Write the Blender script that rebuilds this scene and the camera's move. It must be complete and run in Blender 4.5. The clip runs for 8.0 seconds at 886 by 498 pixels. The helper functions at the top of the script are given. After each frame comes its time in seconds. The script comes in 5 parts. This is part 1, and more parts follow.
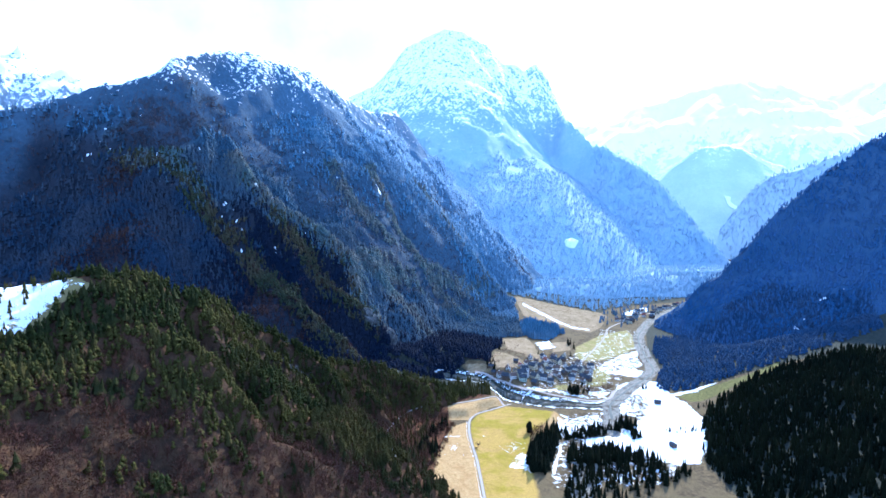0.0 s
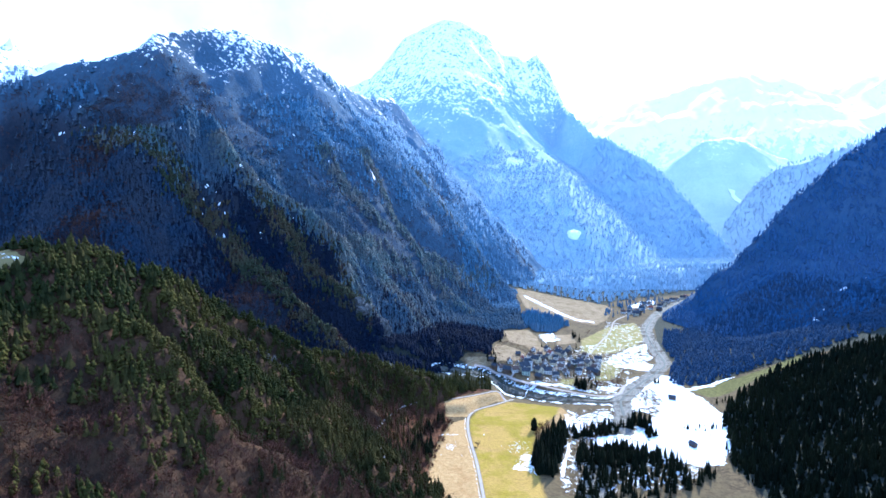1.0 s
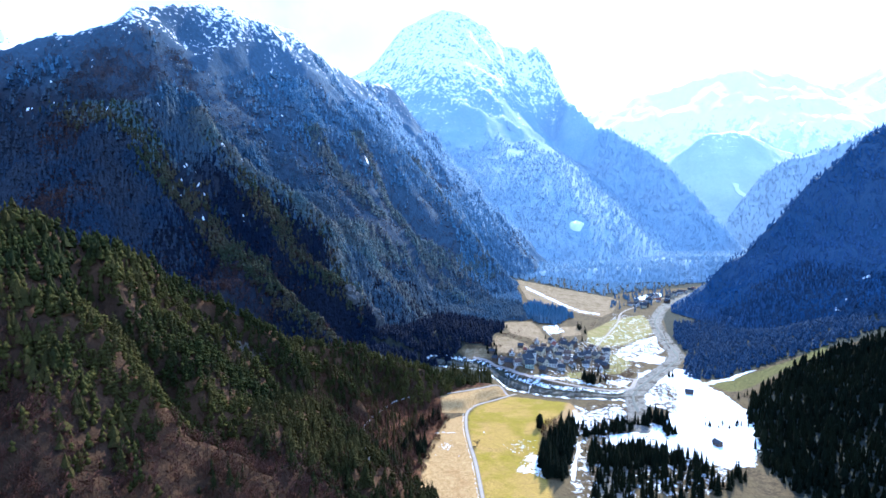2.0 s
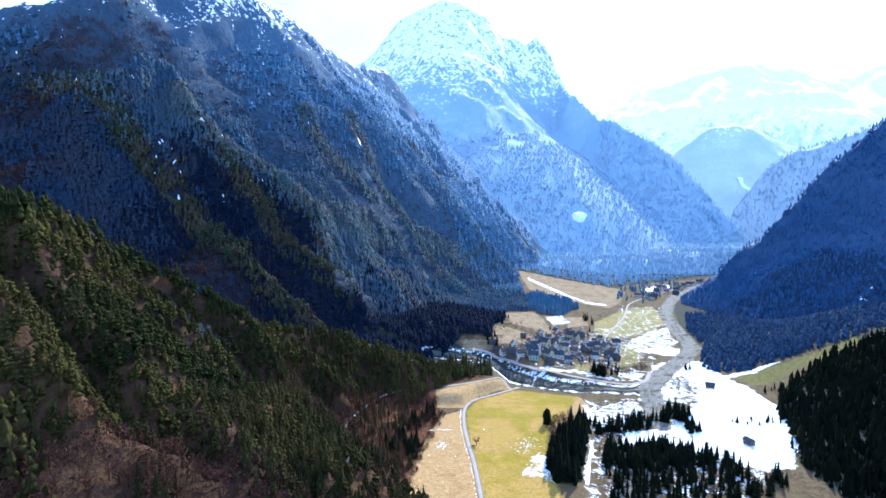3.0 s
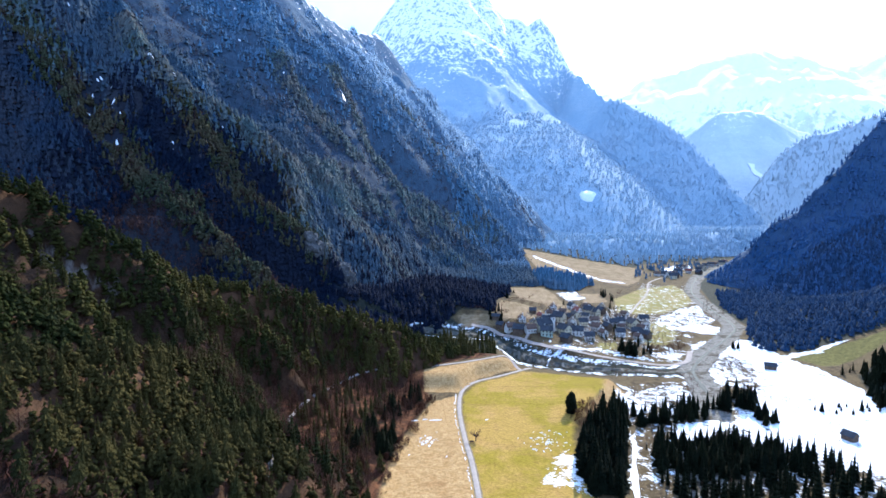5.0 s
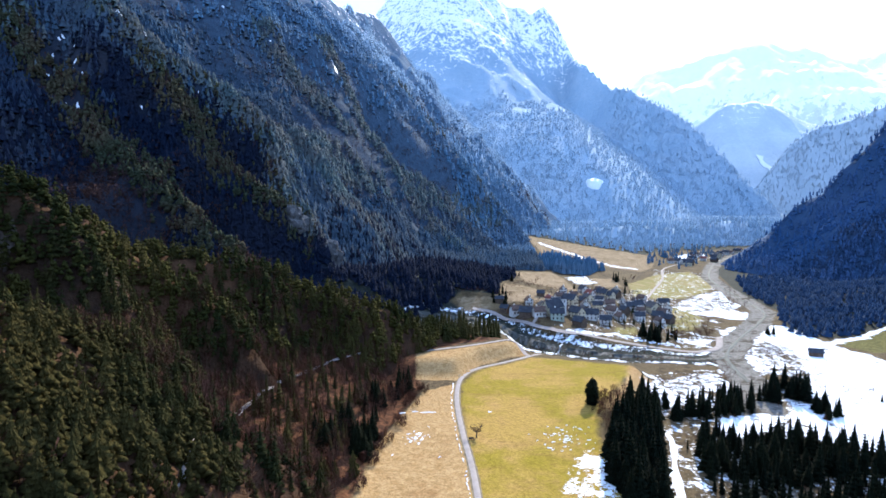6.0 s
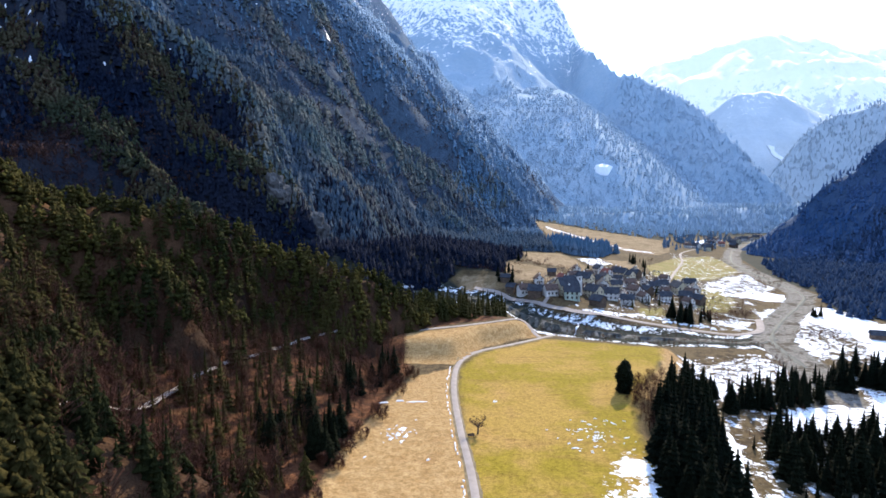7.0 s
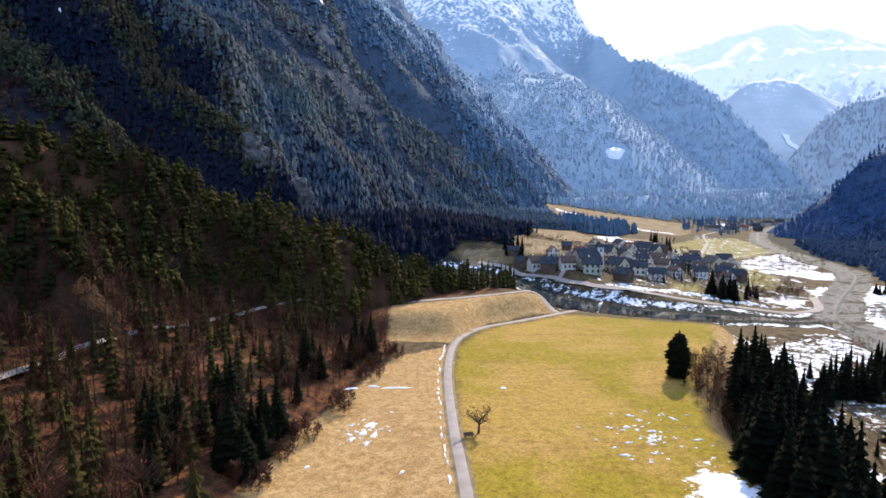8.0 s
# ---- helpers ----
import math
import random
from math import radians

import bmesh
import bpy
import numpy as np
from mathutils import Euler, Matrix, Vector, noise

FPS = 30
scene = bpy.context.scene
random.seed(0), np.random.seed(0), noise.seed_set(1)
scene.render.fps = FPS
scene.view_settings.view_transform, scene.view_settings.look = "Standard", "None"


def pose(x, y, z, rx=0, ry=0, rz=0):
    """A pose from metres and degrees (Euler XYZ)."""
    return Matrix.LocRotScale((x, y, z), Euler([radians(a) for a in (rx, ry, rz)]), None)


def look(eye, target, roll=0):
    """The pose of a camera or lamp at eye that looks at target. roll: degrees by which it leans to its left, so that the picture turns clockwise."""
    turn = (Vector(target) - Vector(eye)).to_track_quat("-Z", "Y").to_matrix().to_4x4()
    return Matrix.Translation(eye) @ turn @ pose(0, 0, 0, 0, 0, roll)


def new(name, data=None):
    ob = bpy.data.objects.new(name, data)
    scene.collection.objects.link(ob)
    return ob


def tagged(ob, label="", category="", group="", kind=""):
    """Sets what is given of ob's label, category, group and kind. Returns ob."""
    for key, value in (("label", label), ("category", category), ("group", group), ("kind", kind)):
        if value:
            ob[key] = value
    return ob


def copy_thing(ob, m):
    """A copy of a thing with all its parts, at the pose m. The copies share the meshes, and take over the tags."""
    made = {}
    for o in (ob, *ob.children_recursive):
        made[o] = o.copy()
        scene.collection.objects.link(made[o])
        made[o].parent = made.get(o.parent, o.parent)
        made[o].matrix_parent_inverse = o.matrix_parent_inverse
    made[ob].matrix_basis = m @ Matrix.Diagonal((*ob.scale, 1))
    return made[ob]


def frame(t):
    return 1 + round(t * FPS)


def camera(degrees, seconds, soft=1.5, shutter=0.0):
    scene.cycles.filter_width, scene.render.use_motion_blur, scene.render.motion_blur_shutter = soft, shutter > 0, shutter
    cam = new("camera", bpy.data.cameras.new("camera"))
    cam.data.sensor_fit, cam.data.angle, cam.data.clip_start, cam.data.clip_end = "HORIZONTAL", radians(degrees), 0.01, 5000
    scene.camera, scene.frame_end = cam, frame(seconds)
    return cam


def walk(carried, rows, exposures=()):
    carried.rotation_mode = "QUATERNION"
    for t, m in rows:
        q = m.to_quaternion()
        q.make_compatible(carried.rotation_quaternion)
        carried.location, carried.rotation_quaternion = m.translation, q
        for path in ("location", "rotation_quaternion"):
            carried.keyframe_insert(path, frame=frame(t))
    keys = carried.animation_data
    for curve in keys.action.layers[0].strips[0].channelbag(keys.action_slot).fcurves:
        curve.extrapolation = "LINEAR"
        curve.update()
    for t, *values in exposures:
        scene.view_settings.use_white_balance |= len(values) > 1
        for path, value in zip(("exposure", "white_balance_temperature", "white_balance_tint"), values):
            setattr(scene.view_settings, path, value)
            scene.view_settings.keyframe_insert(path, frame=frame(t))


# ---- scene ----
cam = camera(78.0, 8.0, soft=1.6)
# seconds, x, y, z of the eye, then pitch, yaw and roll in degrees
PATH = [
    (0.0, 0.67, 2.04, 156.95, -3.807, -0.076, -0.46),
    (0.5, 1.69, 18.86, 150.25, -3.937, -0.092, -0.46),
    (1.0, 2.72, 35.75, 143.30, -4.043, -0.123, -0.45),
    (1.5, 3.77, 52.70, 136.14, -4.129, -0.164, -0.45),
    (2.0, 4.84, 69.69, 128.81, -4.201, -0.208, -0.45),
    (2.5, 5.92, 86.71, 121.32, -4.262, -0.251, -0.44),
    (3.0, 7.02, 103.74, 113.72, -4.319, -0.287, -0.43),
    (3.5, 8.15, 120.79, 106.04, -4.376, -0.310, -0.43),
    (4.0, 9.28, 137.82, 98.31, -4.439, -0.316, -0.42),
    (4.5, 10.44, 154.83, 90.57, -4.511, -0.298, -0.41),
    (5.0, 11.62, 171.80, 82.85, -4.598, -0.251, -0.40),
    (5.5, 12.81, 188.73, 75.18, -4.704, -0.169, -0.39),
    (6.0, 14.02, 205.59, 67.59, -4.835, -0.048, -0.38),
    (6.5, 15.25, 222.38, 60.12, -4.996, 0.118, -0.37),
    (7.0, 16.50, 239.08, 52.80, -5.191, 0.335, -0.36),
    (7.5, 17.76, 255.68, 45.66, -5.426, 0.609, -0.35),
    (8.0, 19.05, 272.17, 38.74, -5.704, 0.944, -0.33),
]
walk(cam, [(t, pose(x, y, z, 90 + pitch, 0, yaw) @ pose(0, 0, 0, 0, 0, roll)) for t, x, y, z, pitch, yaw, roll in PATH],
     exposures=[(0.0, 1.55, 4230, 10), (3.5, 1.34, 4500, 11), (6.5, 1.07, 5000, 13), (8.0, 0.92, 5400, 15)])

# ---------------------------------------------------------------- light
SUN_ELEVATION, SUN_AZIMUTH = radians(33), radians(25)   # azimuth from +y towards +x
world = bpy.data.worlds.new("sky")
scene.world = world
world.use_nodes = True
wn = world.node_tree
wn.nodes.clear()
sky = wn.nodes.new("ShaderNodeTexSky")
sky.sky_type, sky.sun_disc = "NISHITA", False
sky.sun_elevation, sky.sun_rotation = SUN_ELEVATION, SUN_AZIMUTH
sky.altitude, sky.air_density, sky.dust_density, sky.ozone_density = 800, 1.2, 0.8, 3.0
background = wn.nodes.new("ShaderNodeBackground")
background.inputs["Strength"].default_value = 0.15
wout = wn.nodes.new("ShaderNodeOutputWorld")
# thin high cloud over the whole sky
sky_place, cloud, veil, cloud_mix = (wn.nodes.new("ShaderNode" + n) for n in ("TexCoord", "TexNoise", "MapRange", "Mix"))
wn.links.new(sky_place.outputs["Generated"], cloud.inputs["Vector"])
cloud.inputs["Scale"].default_value, cloud.inputs["Detail"].default_value, cloud.inputs["Roughness"].default_value = 3.2, 6.0, 0.6
wn.links.new(cloud.outputs["Fac"], veil.inputs["Value"])
veil.inputs["From Min"].default_value, veil.inputs["From Max"].default_value = 0.35, 0.7
veil.inputs["To Min"].default_value, veil.inputs["To Max"].default_value = 0.2, 0.8
cloud_mix.data_type = "RGBA"
wn.links.new(veil.outputs["Result"], cloud_mix.inputs[0])
wn.links.new(sky.outputs[0], cloud_mix.inputs[6])
cloud_mix.inputs[7].default_value = (5.0, 5.5, 6.2, 1)
wn.links.new(cloud_mix.outputs[2], background.inputs["Color"])
wn.links.new(background.outputs[0], wout.inputs["Surface"])
sun = new("sun", bpy.data.lights.new("sun", "SUN"))
sun.data.energy, sun.data.angle, sun.data.color = 4.0, radians(0.6), (1.0, 0.77, 0.44)
SUN_WAY = Vector((math.sin(SUN_AZIMUTH) * math.cos(SUN_ELEVATION), math.cos(SUN_AZIMUTH) * math.cos(SUN_ELEVATION), math.sin(SUN_ELEVATION)))
sun.matrix_world = look(SUN_WAY * 1000, (0, 0, 0))

# ---------------------------------------------------------------- numeric helpers
rng = np.random.default_rng(7)


def smooth(a, b, v):
    k = np.clip((v - a) / (b - a), 0, 1)
    return k * k * (3 - 2 * k)


def lattice(ix, iy, seed):
    h = (ix * 374761393 + iy * 668265263 + seed * 2147483647) & 0xFFFFFFFF
    h = ((h ^ (h >> 13)) * 1274126177) & 0xFFFFFFFF
    return ((h ^ (h >> 16)) & 0xFFFF) / 65535.0


def value_noise(x, y, seed=0):
    """Smooth noise from -1 to 1, one lump a unit."""
    x, y = np.asarray(x, float), np.asarray(y, float)
    ix, iy = np.floor(x).astype(np.int64), np.floor(y).astype(np.int64)
    fx, fy = x - ix, y - iy
    fx, fy = fx * fx * (3 - 2 * fx), fy * fy * (3 - 2 * fy)
    a, b = lattice(ix, iy, seed), lattice(ix + 1, iy, seed)
    c, d = lattice(ix, iy + 1, seed), lattice(ix + 1, iy + 1, seed)
    return 2 * ((a + (b - a) * fx) * (1 - fy) + (c + (d - c) * fx) * fy) - 1


def fractal(x, y, seed=0, octaves=4):
    total, gain = 0, 0.5
    for k in range(octaves):
        total = total + gain * value_noise(x * 2 ** k + 17 * k, y * 2 ** k - 9 * k, seed + k)
        gain *= 0.5
    return total


def line_distance(x, y, pts):
    """Distance from a polyline, and the heights or widths given as its third numbers at the nearest place."""
    best, third = np.full(np.shape(x), 1e9), np.zeros(np.shape(x))
    for p, q in zip(pts, pts[1:]):
        dx, dy = q[0] - p[0], q[1] - p[1]
        k = np.clip(((x - p[0]) * dx + (y - p[1]) * dy) / (dx * dx + dy * dy), 0, 1)
        d = np.hypot(x - p[0] - k * dx, y - p[1] - k * dy)
        third = np.where(d < best, (p[2] + k * (q[2] - p[2])) if len(p) > 2 else 0, third)
        best = np.minimum(best, d)
    return best, third


def inside(x, y, poly):
    """Signed distance to a polygon's edge, plus inside."""
    d, _ = line_distance(x, y, [*poly, poly[0]])
    hit = np.zeros(np.shape(x), bool)
    for p, q in zip(poly, [*poly[1:], poly[0]]):
        if p[1] != q[1]:
            hit ^= ((p[1] > y) != (q[1] > y)) & (x < (q[0] - p[0]) * (y - p[1]) / (q[1] - p[1]) + p[0])
    return np.where(hit, d, -d)


# ---------------------------------------------------------------- the lie of the land
RIVER = [(60, 240), (78, 300), (95, 345), (118, 378), (128, 405), (137, 438), (160, 470), (186, 500), (207, 530), (217, 576), (228, 624),
         (241, 667), (266, 717), (296, 768), (340, 824), (375, 874), (460, 960), (640, 1100)]
STREAM = [(0, 500, 9), (18, 492, 8), (30, 488, 7), (42, 482, 6), (48, 466, 4.5), (58, 452, 3.5), (75, 441, 2.5), (92, 436, 2), (123, 432, 1), (140, 440, 0)]
FIELD_ROAD = [(23.5, 230), (22.2, 270), (21.5, 300), (20.6, 328), (19.2, 346), (18.2, 370), (19.2, 388), (22, 398), (27, 405), (38, 412.5), (48.5, 420.5), (54, 424)]
FOREST_ROAD = [(-60, 398), (-40, 404), (-18, 408), (4, 411), (19, 416), (37, 426), (44, 428), (48.5, 421)]
RIVERSIDE_ROAD = [(30, 498), (41, 492), (52, 478), (60, 466), (72, 456), (90, 449), (112, 444), (128, 445), (140, 452), (150, 470)]


def river_x(y):
    return np.interp(y, [p[1] for p in RIVER], [p[0] for p in RIVER])


def ground_height(x, y):
    x, y = np.asarray(x, float), np.asarray(y, float)
    level = 0.5 + 0.01 * np.clip(y - 450, 0, 700)
    left = river_x(y) - x
    village = level + 0.115 * np.clip(left - 15, 0, 260)
    right_edge = np.interp(y, [330, 345, 360, 372, 393, 408], [57, 55, 61, 67, 79, 86])
    far_edge = 428 - 0.45 * (x - 45)
    terrace = 1 + 5 * smooth(-8, 1, np.minimum(right_edge - x, far_edge - y)) + 0.30 * np.clip(-2 - x, 0, 40)
    road_y = np.interp(x, [-40, 8, 19, 27, 39, 49], [391, 391, 392, 406, 413, 422])
    bank = 5.0 * smooth(1, 11, y - road_y) * smooth(52, 40, x)
    stream_y = np.interp(x, [p[0] for p in STREAM], [p[1] for p in STREAM])
    z = np.where(y < stream_y, terrace + bank, np.where(left > 0, village, level))
    d, bed = line_distance(x, y, STREAM)
    z = np.minimum(z, bed + 0.55 * np.clip(d - 4, 0, 60))
    d, _ = line_distance(x, y, RIVER)
    z = np.minimum(z, level - 0.6 + 0.22 * np.clip(d - 5, 0, 200))
    z = z + 0.28 * np.clip(x - 215 - 0.25 * np.clip(y - 450, -200, 400), 0, 220) * smooth(620, 520, y)
    lumps = 0.35 * fractal(x / 23, y / 23, 3) + 0.12 * fractal(x / 5, y / 5, 9, 2)
    return z + lumps * (1 - smooth(2000, 4000, np.hypot(x, y)))


def ridge(x, y, pts, slope, rough, size, seed):
    """A mountain: its crest falls away to both sides, cut by gullies. A point's fourth number is a slope of its own."""
    wx = x + 0.10 * size * fractal(x / size, y / size, seed)
    wy = y + 0.10 * size * fractal(x / size, y / size, seed + 20)
    top, off = np.full(np.shape(x), -1e9), np.zeros(np.shape(x))
    for p, q in zip(pts, pts[1:]):
        dx, dy = q[0] - p[0], q[1] - p[1]
        k = np.clip(((wx - p[0]) * dx + (wy - p[1]) * dy) / (dx * dx + dy * dy), 0, 1)
        d = np.hypot(wx - p[0] - k * dx, wy - p[1] - k * dy)
        fall = (p[3] + k * (q[3] - p[3])) if len(p) > 3 else slope
        h = p[2] + k * (q[2] - p[2]) - fall * d * (1 - 0.08 * np.clip(d / 500, 0, 1))
        off = np.where(h > top, d, off)
        top = np.maximum(top, h)
    cut = 1 - np.abs(fractal(x / size * 1.3, y / size * 1.3, seed + 40, 5)) * 2
    away = 0.12 + 0.88 * smooth(0, 0.6 * size, off)
    top = top + 0.35 * rough * (1 - away) * fractal(x / size * 5, y / size * 5, seed + 80, 3)
    return top + rough * (cut - 0.75) * away + 0.25 * rough * fractal(x / size * 6, y / size * 6, seed + 60, 3) * (0.5 + 0.5 * away)


SPUR = [(-230, -200, 140, 0.55), (-235, 100, 142, 0.55), (-208, 225, 131, 0.6), (-178, 240, 126, 0.7), (-157, 250, 132, 0.8), (-143, 262, 129, 0.9), (-130, 268, 124.5, 1.2),
        (-122, 285, 115, 1.6), (-116, 300, 109.5, 1.6), (-110, 320, 93.5, 1.6), (-112, 342, 81.5, 1.6), (-101, 352, 71, 1.3), (-85, 372, 62, 1.3), (-56, 383, 52, 1.3), (-42, 407, 39.5, 1.3),
        (-16, 406, 32.5, 1.4), (7, 420, 19.5, 1.2), (25, 434, 10, 1.0)]
LEFT_CREST = [(-760, 460, 204), (-500, 560, 259), (-425, 600, 280), (-379, 615, 299), (-311, 630, 312), (-307, 650, 342), (-275, 720, 368), (-220, 780, 377), (-190, 820, 370), (-160, 880, 343), (-135, 950, 334), (-85, 1040, 348), (10, 1030, 234), (78, 970, 130), (110, 880, 34)]
LEFT_RIBS = ([(-345, 560, 205), (-261, 540, 155), (-204, 520, 128), (-168, 505, 102), (-144, 498, 88), (-119, 491, 70), (-100, 480, 55), (-82, 472, 40)],
             [(-290, 680, 320), (-239, 612, 250), (-195, 560, 199), (-161, 555, 163), (-131, 566, 143), (-98, 559, 119), (-84, 548, 90), (-79, 530, 72)],
             [(-176, 556, 150), (-150, 543, 119), (-131, 538, 104), (-113, 529, 90), (-94, 522, 79), (-79, 523, 71), (-64, 525, 63), (-52, 516, 46), (-45, 510, 33)],
             [(-98, 559, 119), (-76, 590, 96), (-52, 610, 66), (-30, 622, 38)],
             [(-70, 575, 58), (-20, 562, 34), (14, 562, 14)],
             [(-15, 665, 84), (40, 705, 48), (78, 745, 18)],
             [(-250, 790, 350), (-190, 740, 290), (-127, 669, 178), (-100, 650, 140), (-66, 640, 96)],
             [(-200, 810, 355), (-145, 790, 268), (-78, 700, 165), (-15, 660, 84), (30, 645, 22)],
             [(-120, 930, 320), (-60, 850, 230), (0, 790, 140), (48, 750, 62)])
RIGHT_CREST = [(287, 722, 9), (303, 717, 24), (334, 711, 58), (369, 705, 84), (434, 695, 165), (478, 680, 206), (590, 660, 290), (830, 560, 380), (1130, 480, 460)]
PEAK_CREST = [(-822, 2100, 286, 1.0), (-482, 2050, 470, 1.0), (-311, 2000, 586, 1.1), (-243, 2000, 617, 1.3), (-190, 2000, 663, 1.4), (-118, 2000, 757, 1.5), (-69, 2000, 775, 1.5), (22, 2000, 816, 1.42),
              (70, 2000, 806, 1.5), (167, 2000, 752, 1.7), (227, 2000, 687, 1.8), (272, 2000, 689, 1.8), (296, 2000, 665, 1.8), (338, 2000, 692, 2.2), (375, 2000, 653, 2.6), (396, 1950, 577, 2.5),
              (400, 1850, 492, 2.3), (392, 1700, 440, 2.0), (428, 1600, 358, 1.8), (460, 1520, 332, 1.6), (523, 1450, 273, 1.5), (559, 1400, 224, 1.5), (590, 1350, 165, 1.5), (609, 1300, 117, 1.5),
              (629, 1260, 84, 1.4), (640, 1200, 40, 1.3), (600, 1050, 10, 1.2)]
SHOULDER_CREST = [(860, 1760, 20), (909, 1750, 95), (945, 1750, 175), (979, 1750, 222), (1030, 1750, 258), (1082, 1750, 282), (1162, 1750, 298), (1300, 1700, 360), (1600, 1600, 480)]
DOME_CREST = [(780, 2120, 190), (846, 2120, 269), (909, 2120, 346), (999, 2120, 397), (1077, 2120, 409), (1156, 2120, 396), (1235, 2120, 356), (1330, 2150, 330)]
DOME_RIBS = ([(999, 2120, 390), (960, 1960, 260), (930, 1820, 110)], [(1156, 2120, 390), (1110, 1980, 250), (1060, 1860, 120)])
FAR_CREST = [(200, 3400, 560), (760, 3250, 640), (1041, 3200, 713), (1186, 3200, 780), (1423, 3200, 836), (1674, 3200, 912), (1929, 3200, 872), (2128, 3200, 785), (2286, 3200, 820), (2789, 3000, 1050)]
BEYOND_CREST = [(1380, 2600, 260), (1531, 2600, 425), (1584, 2600, 469), (1650, 2600, 513), (1720, 2600, 540), (1800, 2600, 508), (1950, 2600, 560), (2300, 2500, 700)]
FAR_RIBS = ([(1203, 3200, 754), (1148, 2600, 420), (1180, 2350, 257)], [(878, 3200, 676), (848, 2650, 420), (900, 2300, 150)], [(1953, 3100, 807), (1600, 2500, 480)])
BACK_CREST = [(-2900, 2600, 760), (-2345, 2500, 872), (-1919, 2500, 822), (-1864, 2500, 905), (-1760, 2500, 780), (-1667, 2500, 830), (-1558, 2500, 725), (-1250, 2600, 560)]


SPUR_RIBS = ([(-178, 238, 122), (-145, 200, 96), (-104, 160, 60), (-72, 120, 28)], [(-98, 290, 86), (-80, 304, 70), (-62, 300, 46), (-48, 294, 28)],
             [(-110, 318, 92), (-90, 326, 80), (-71, 329, 65), (-54, 324, 36)], [(-102, 350, 70), (-76, 363, 50), (-52, 364, 41), (-34, 356, 22)],
             [(-157, 250, 128), (-132, 236, 107), (-109, 238, 99), (-98, 236, 88), (-84, 234, 75), (-72, 230, 62), (-56, 222, 42), (-44, 212, 26)])
# x, y, depth: ravines worn into the spur
RAVINES = ([(-134, 271, 3), (-116, 258, 11), (-101, 254, 12), (-88, 252, 11), (-72, 247, 9), (-54, 240, 5)], [(-112, 306, 3), (-96, 310, 8), (-80, 315, 8), (-62, 313, 5)],
           [(-106, 340, 4), (-94, 346, 8), (-78, 347, 8), (-58, 344, 5)], [(-84, 374, 4), (-68, 376, 7), (-50, 378, 6), (-36, 370, 3)])


def spur_height(x, y):
    z = ridge(x, y, SPUR, 0.80, 14, 55, 101)
    for k, rib in enumerate(SPUR_RIBS):
        z = np.maximum(z, ridge(x, y, rib, 1.7, 6, 40, 130 + k))
    for line in RAVINES:
        d, deep = line_distance(x + 3 * fractal(x / 14, y / 14, 171), y + 3 * fractal(x / 14, y / 14, 172), line)
        z = z - 1.4 * deep * np.exp(-(d / 5.5) ** 2)
    # runnels down the flank
    across, along = 0.55 * x + 0.83 * y, 0.83 * x - 0.55 * y
    runnel = np.abs(fractal(across / 13 + 0.5 * fractal(x / 30, y / 30, 181), along / 55, 182, 3))
    return z + 5.0 * (np.clip(runnel, 0, 0.35) - 0.2) * smooth(15, 40, z)


def left_height(x, y):
    z = ridge(x, y, LEFT_CREST, 1.2, 30, 130, 202)
    for k, rib in enumerate(LEFT_RIBS):
        z = np.maximum(z, ridge(x, y, rib, 1.6, 10, 55, 230 + k))
    return z


def right_height(x, y):
    foot = ridge(x, y, [(p[0], p[1], 0.72 * p[2]) for p in RIGHT_CREST], 0.8, 8, 60, 311)
    return np.maximum(ridge(x, y, RIGHT_CREST, 1.6, 10, 90, 303), foot)


def peak_height(x, y):
    # the face leans back less steeply than the crest falls away sideways
    z = ridge(x, 0.66 * y, [(p[0], 0.66 * p[1], *p[2:]) for p in PEAK_CREST], 1.0, 18, 90, 404)
    apron = 21 - 0.05 * np.clip(x - 150, 0, 300) + 0.68 * (y - 868 - 0.42 * np.clip(x - 240, 0, 400)) + 9 * fractal(x / 60, y / 60, 91)
    apron = np.minimum(apron, 34 + 10 * fractal(x / 90, y / 90, 95))
    bulge = 420 * (1 - np.exp(-0.95 * (y - 955) / 420)) - 0.6 * np.clip(np.abs(x - 180) - 90, 0, 2000) + 10 * fractal(x / 70, y / 110, 97)
    z = np.maximum(z, bulge)
    return np.where((y < 1200) & (x < 600), np.maximum(z, apron), z)


def shoulder_height(x, y):
    return ridge(x, y, SHOULDER_CREST, 1.7, 16, 140, 505)


def dome_height(x, y):
    z = ridge(x, y, DOME_CREST, 0.9, 25, 220, 525)
    for k, rib in enumerate(DOME_RIBS):
        z = np.maximum(z, ridge(x, y, rib, 0.9, 22, 160, 540 + k))
    return z


def beyond_height(x, y):
    return ridge(x, y, BEYOND_CREST, 0.9, 40, 260, 560)


def far_height(x, y):
    z = ridge(x, y, FAR_CREST, 0.62, 110, 420, 606)
    for k, rib in enumerate(FAR_RIBS):
        z = np.maximum(z, ridge(x, y, rib, 0.7, 70, 300, 640 + k))
    return z


def back_height(x, y):
    return ridge(x, y, BACK_CREST, 0.9, 120, 300, 707)


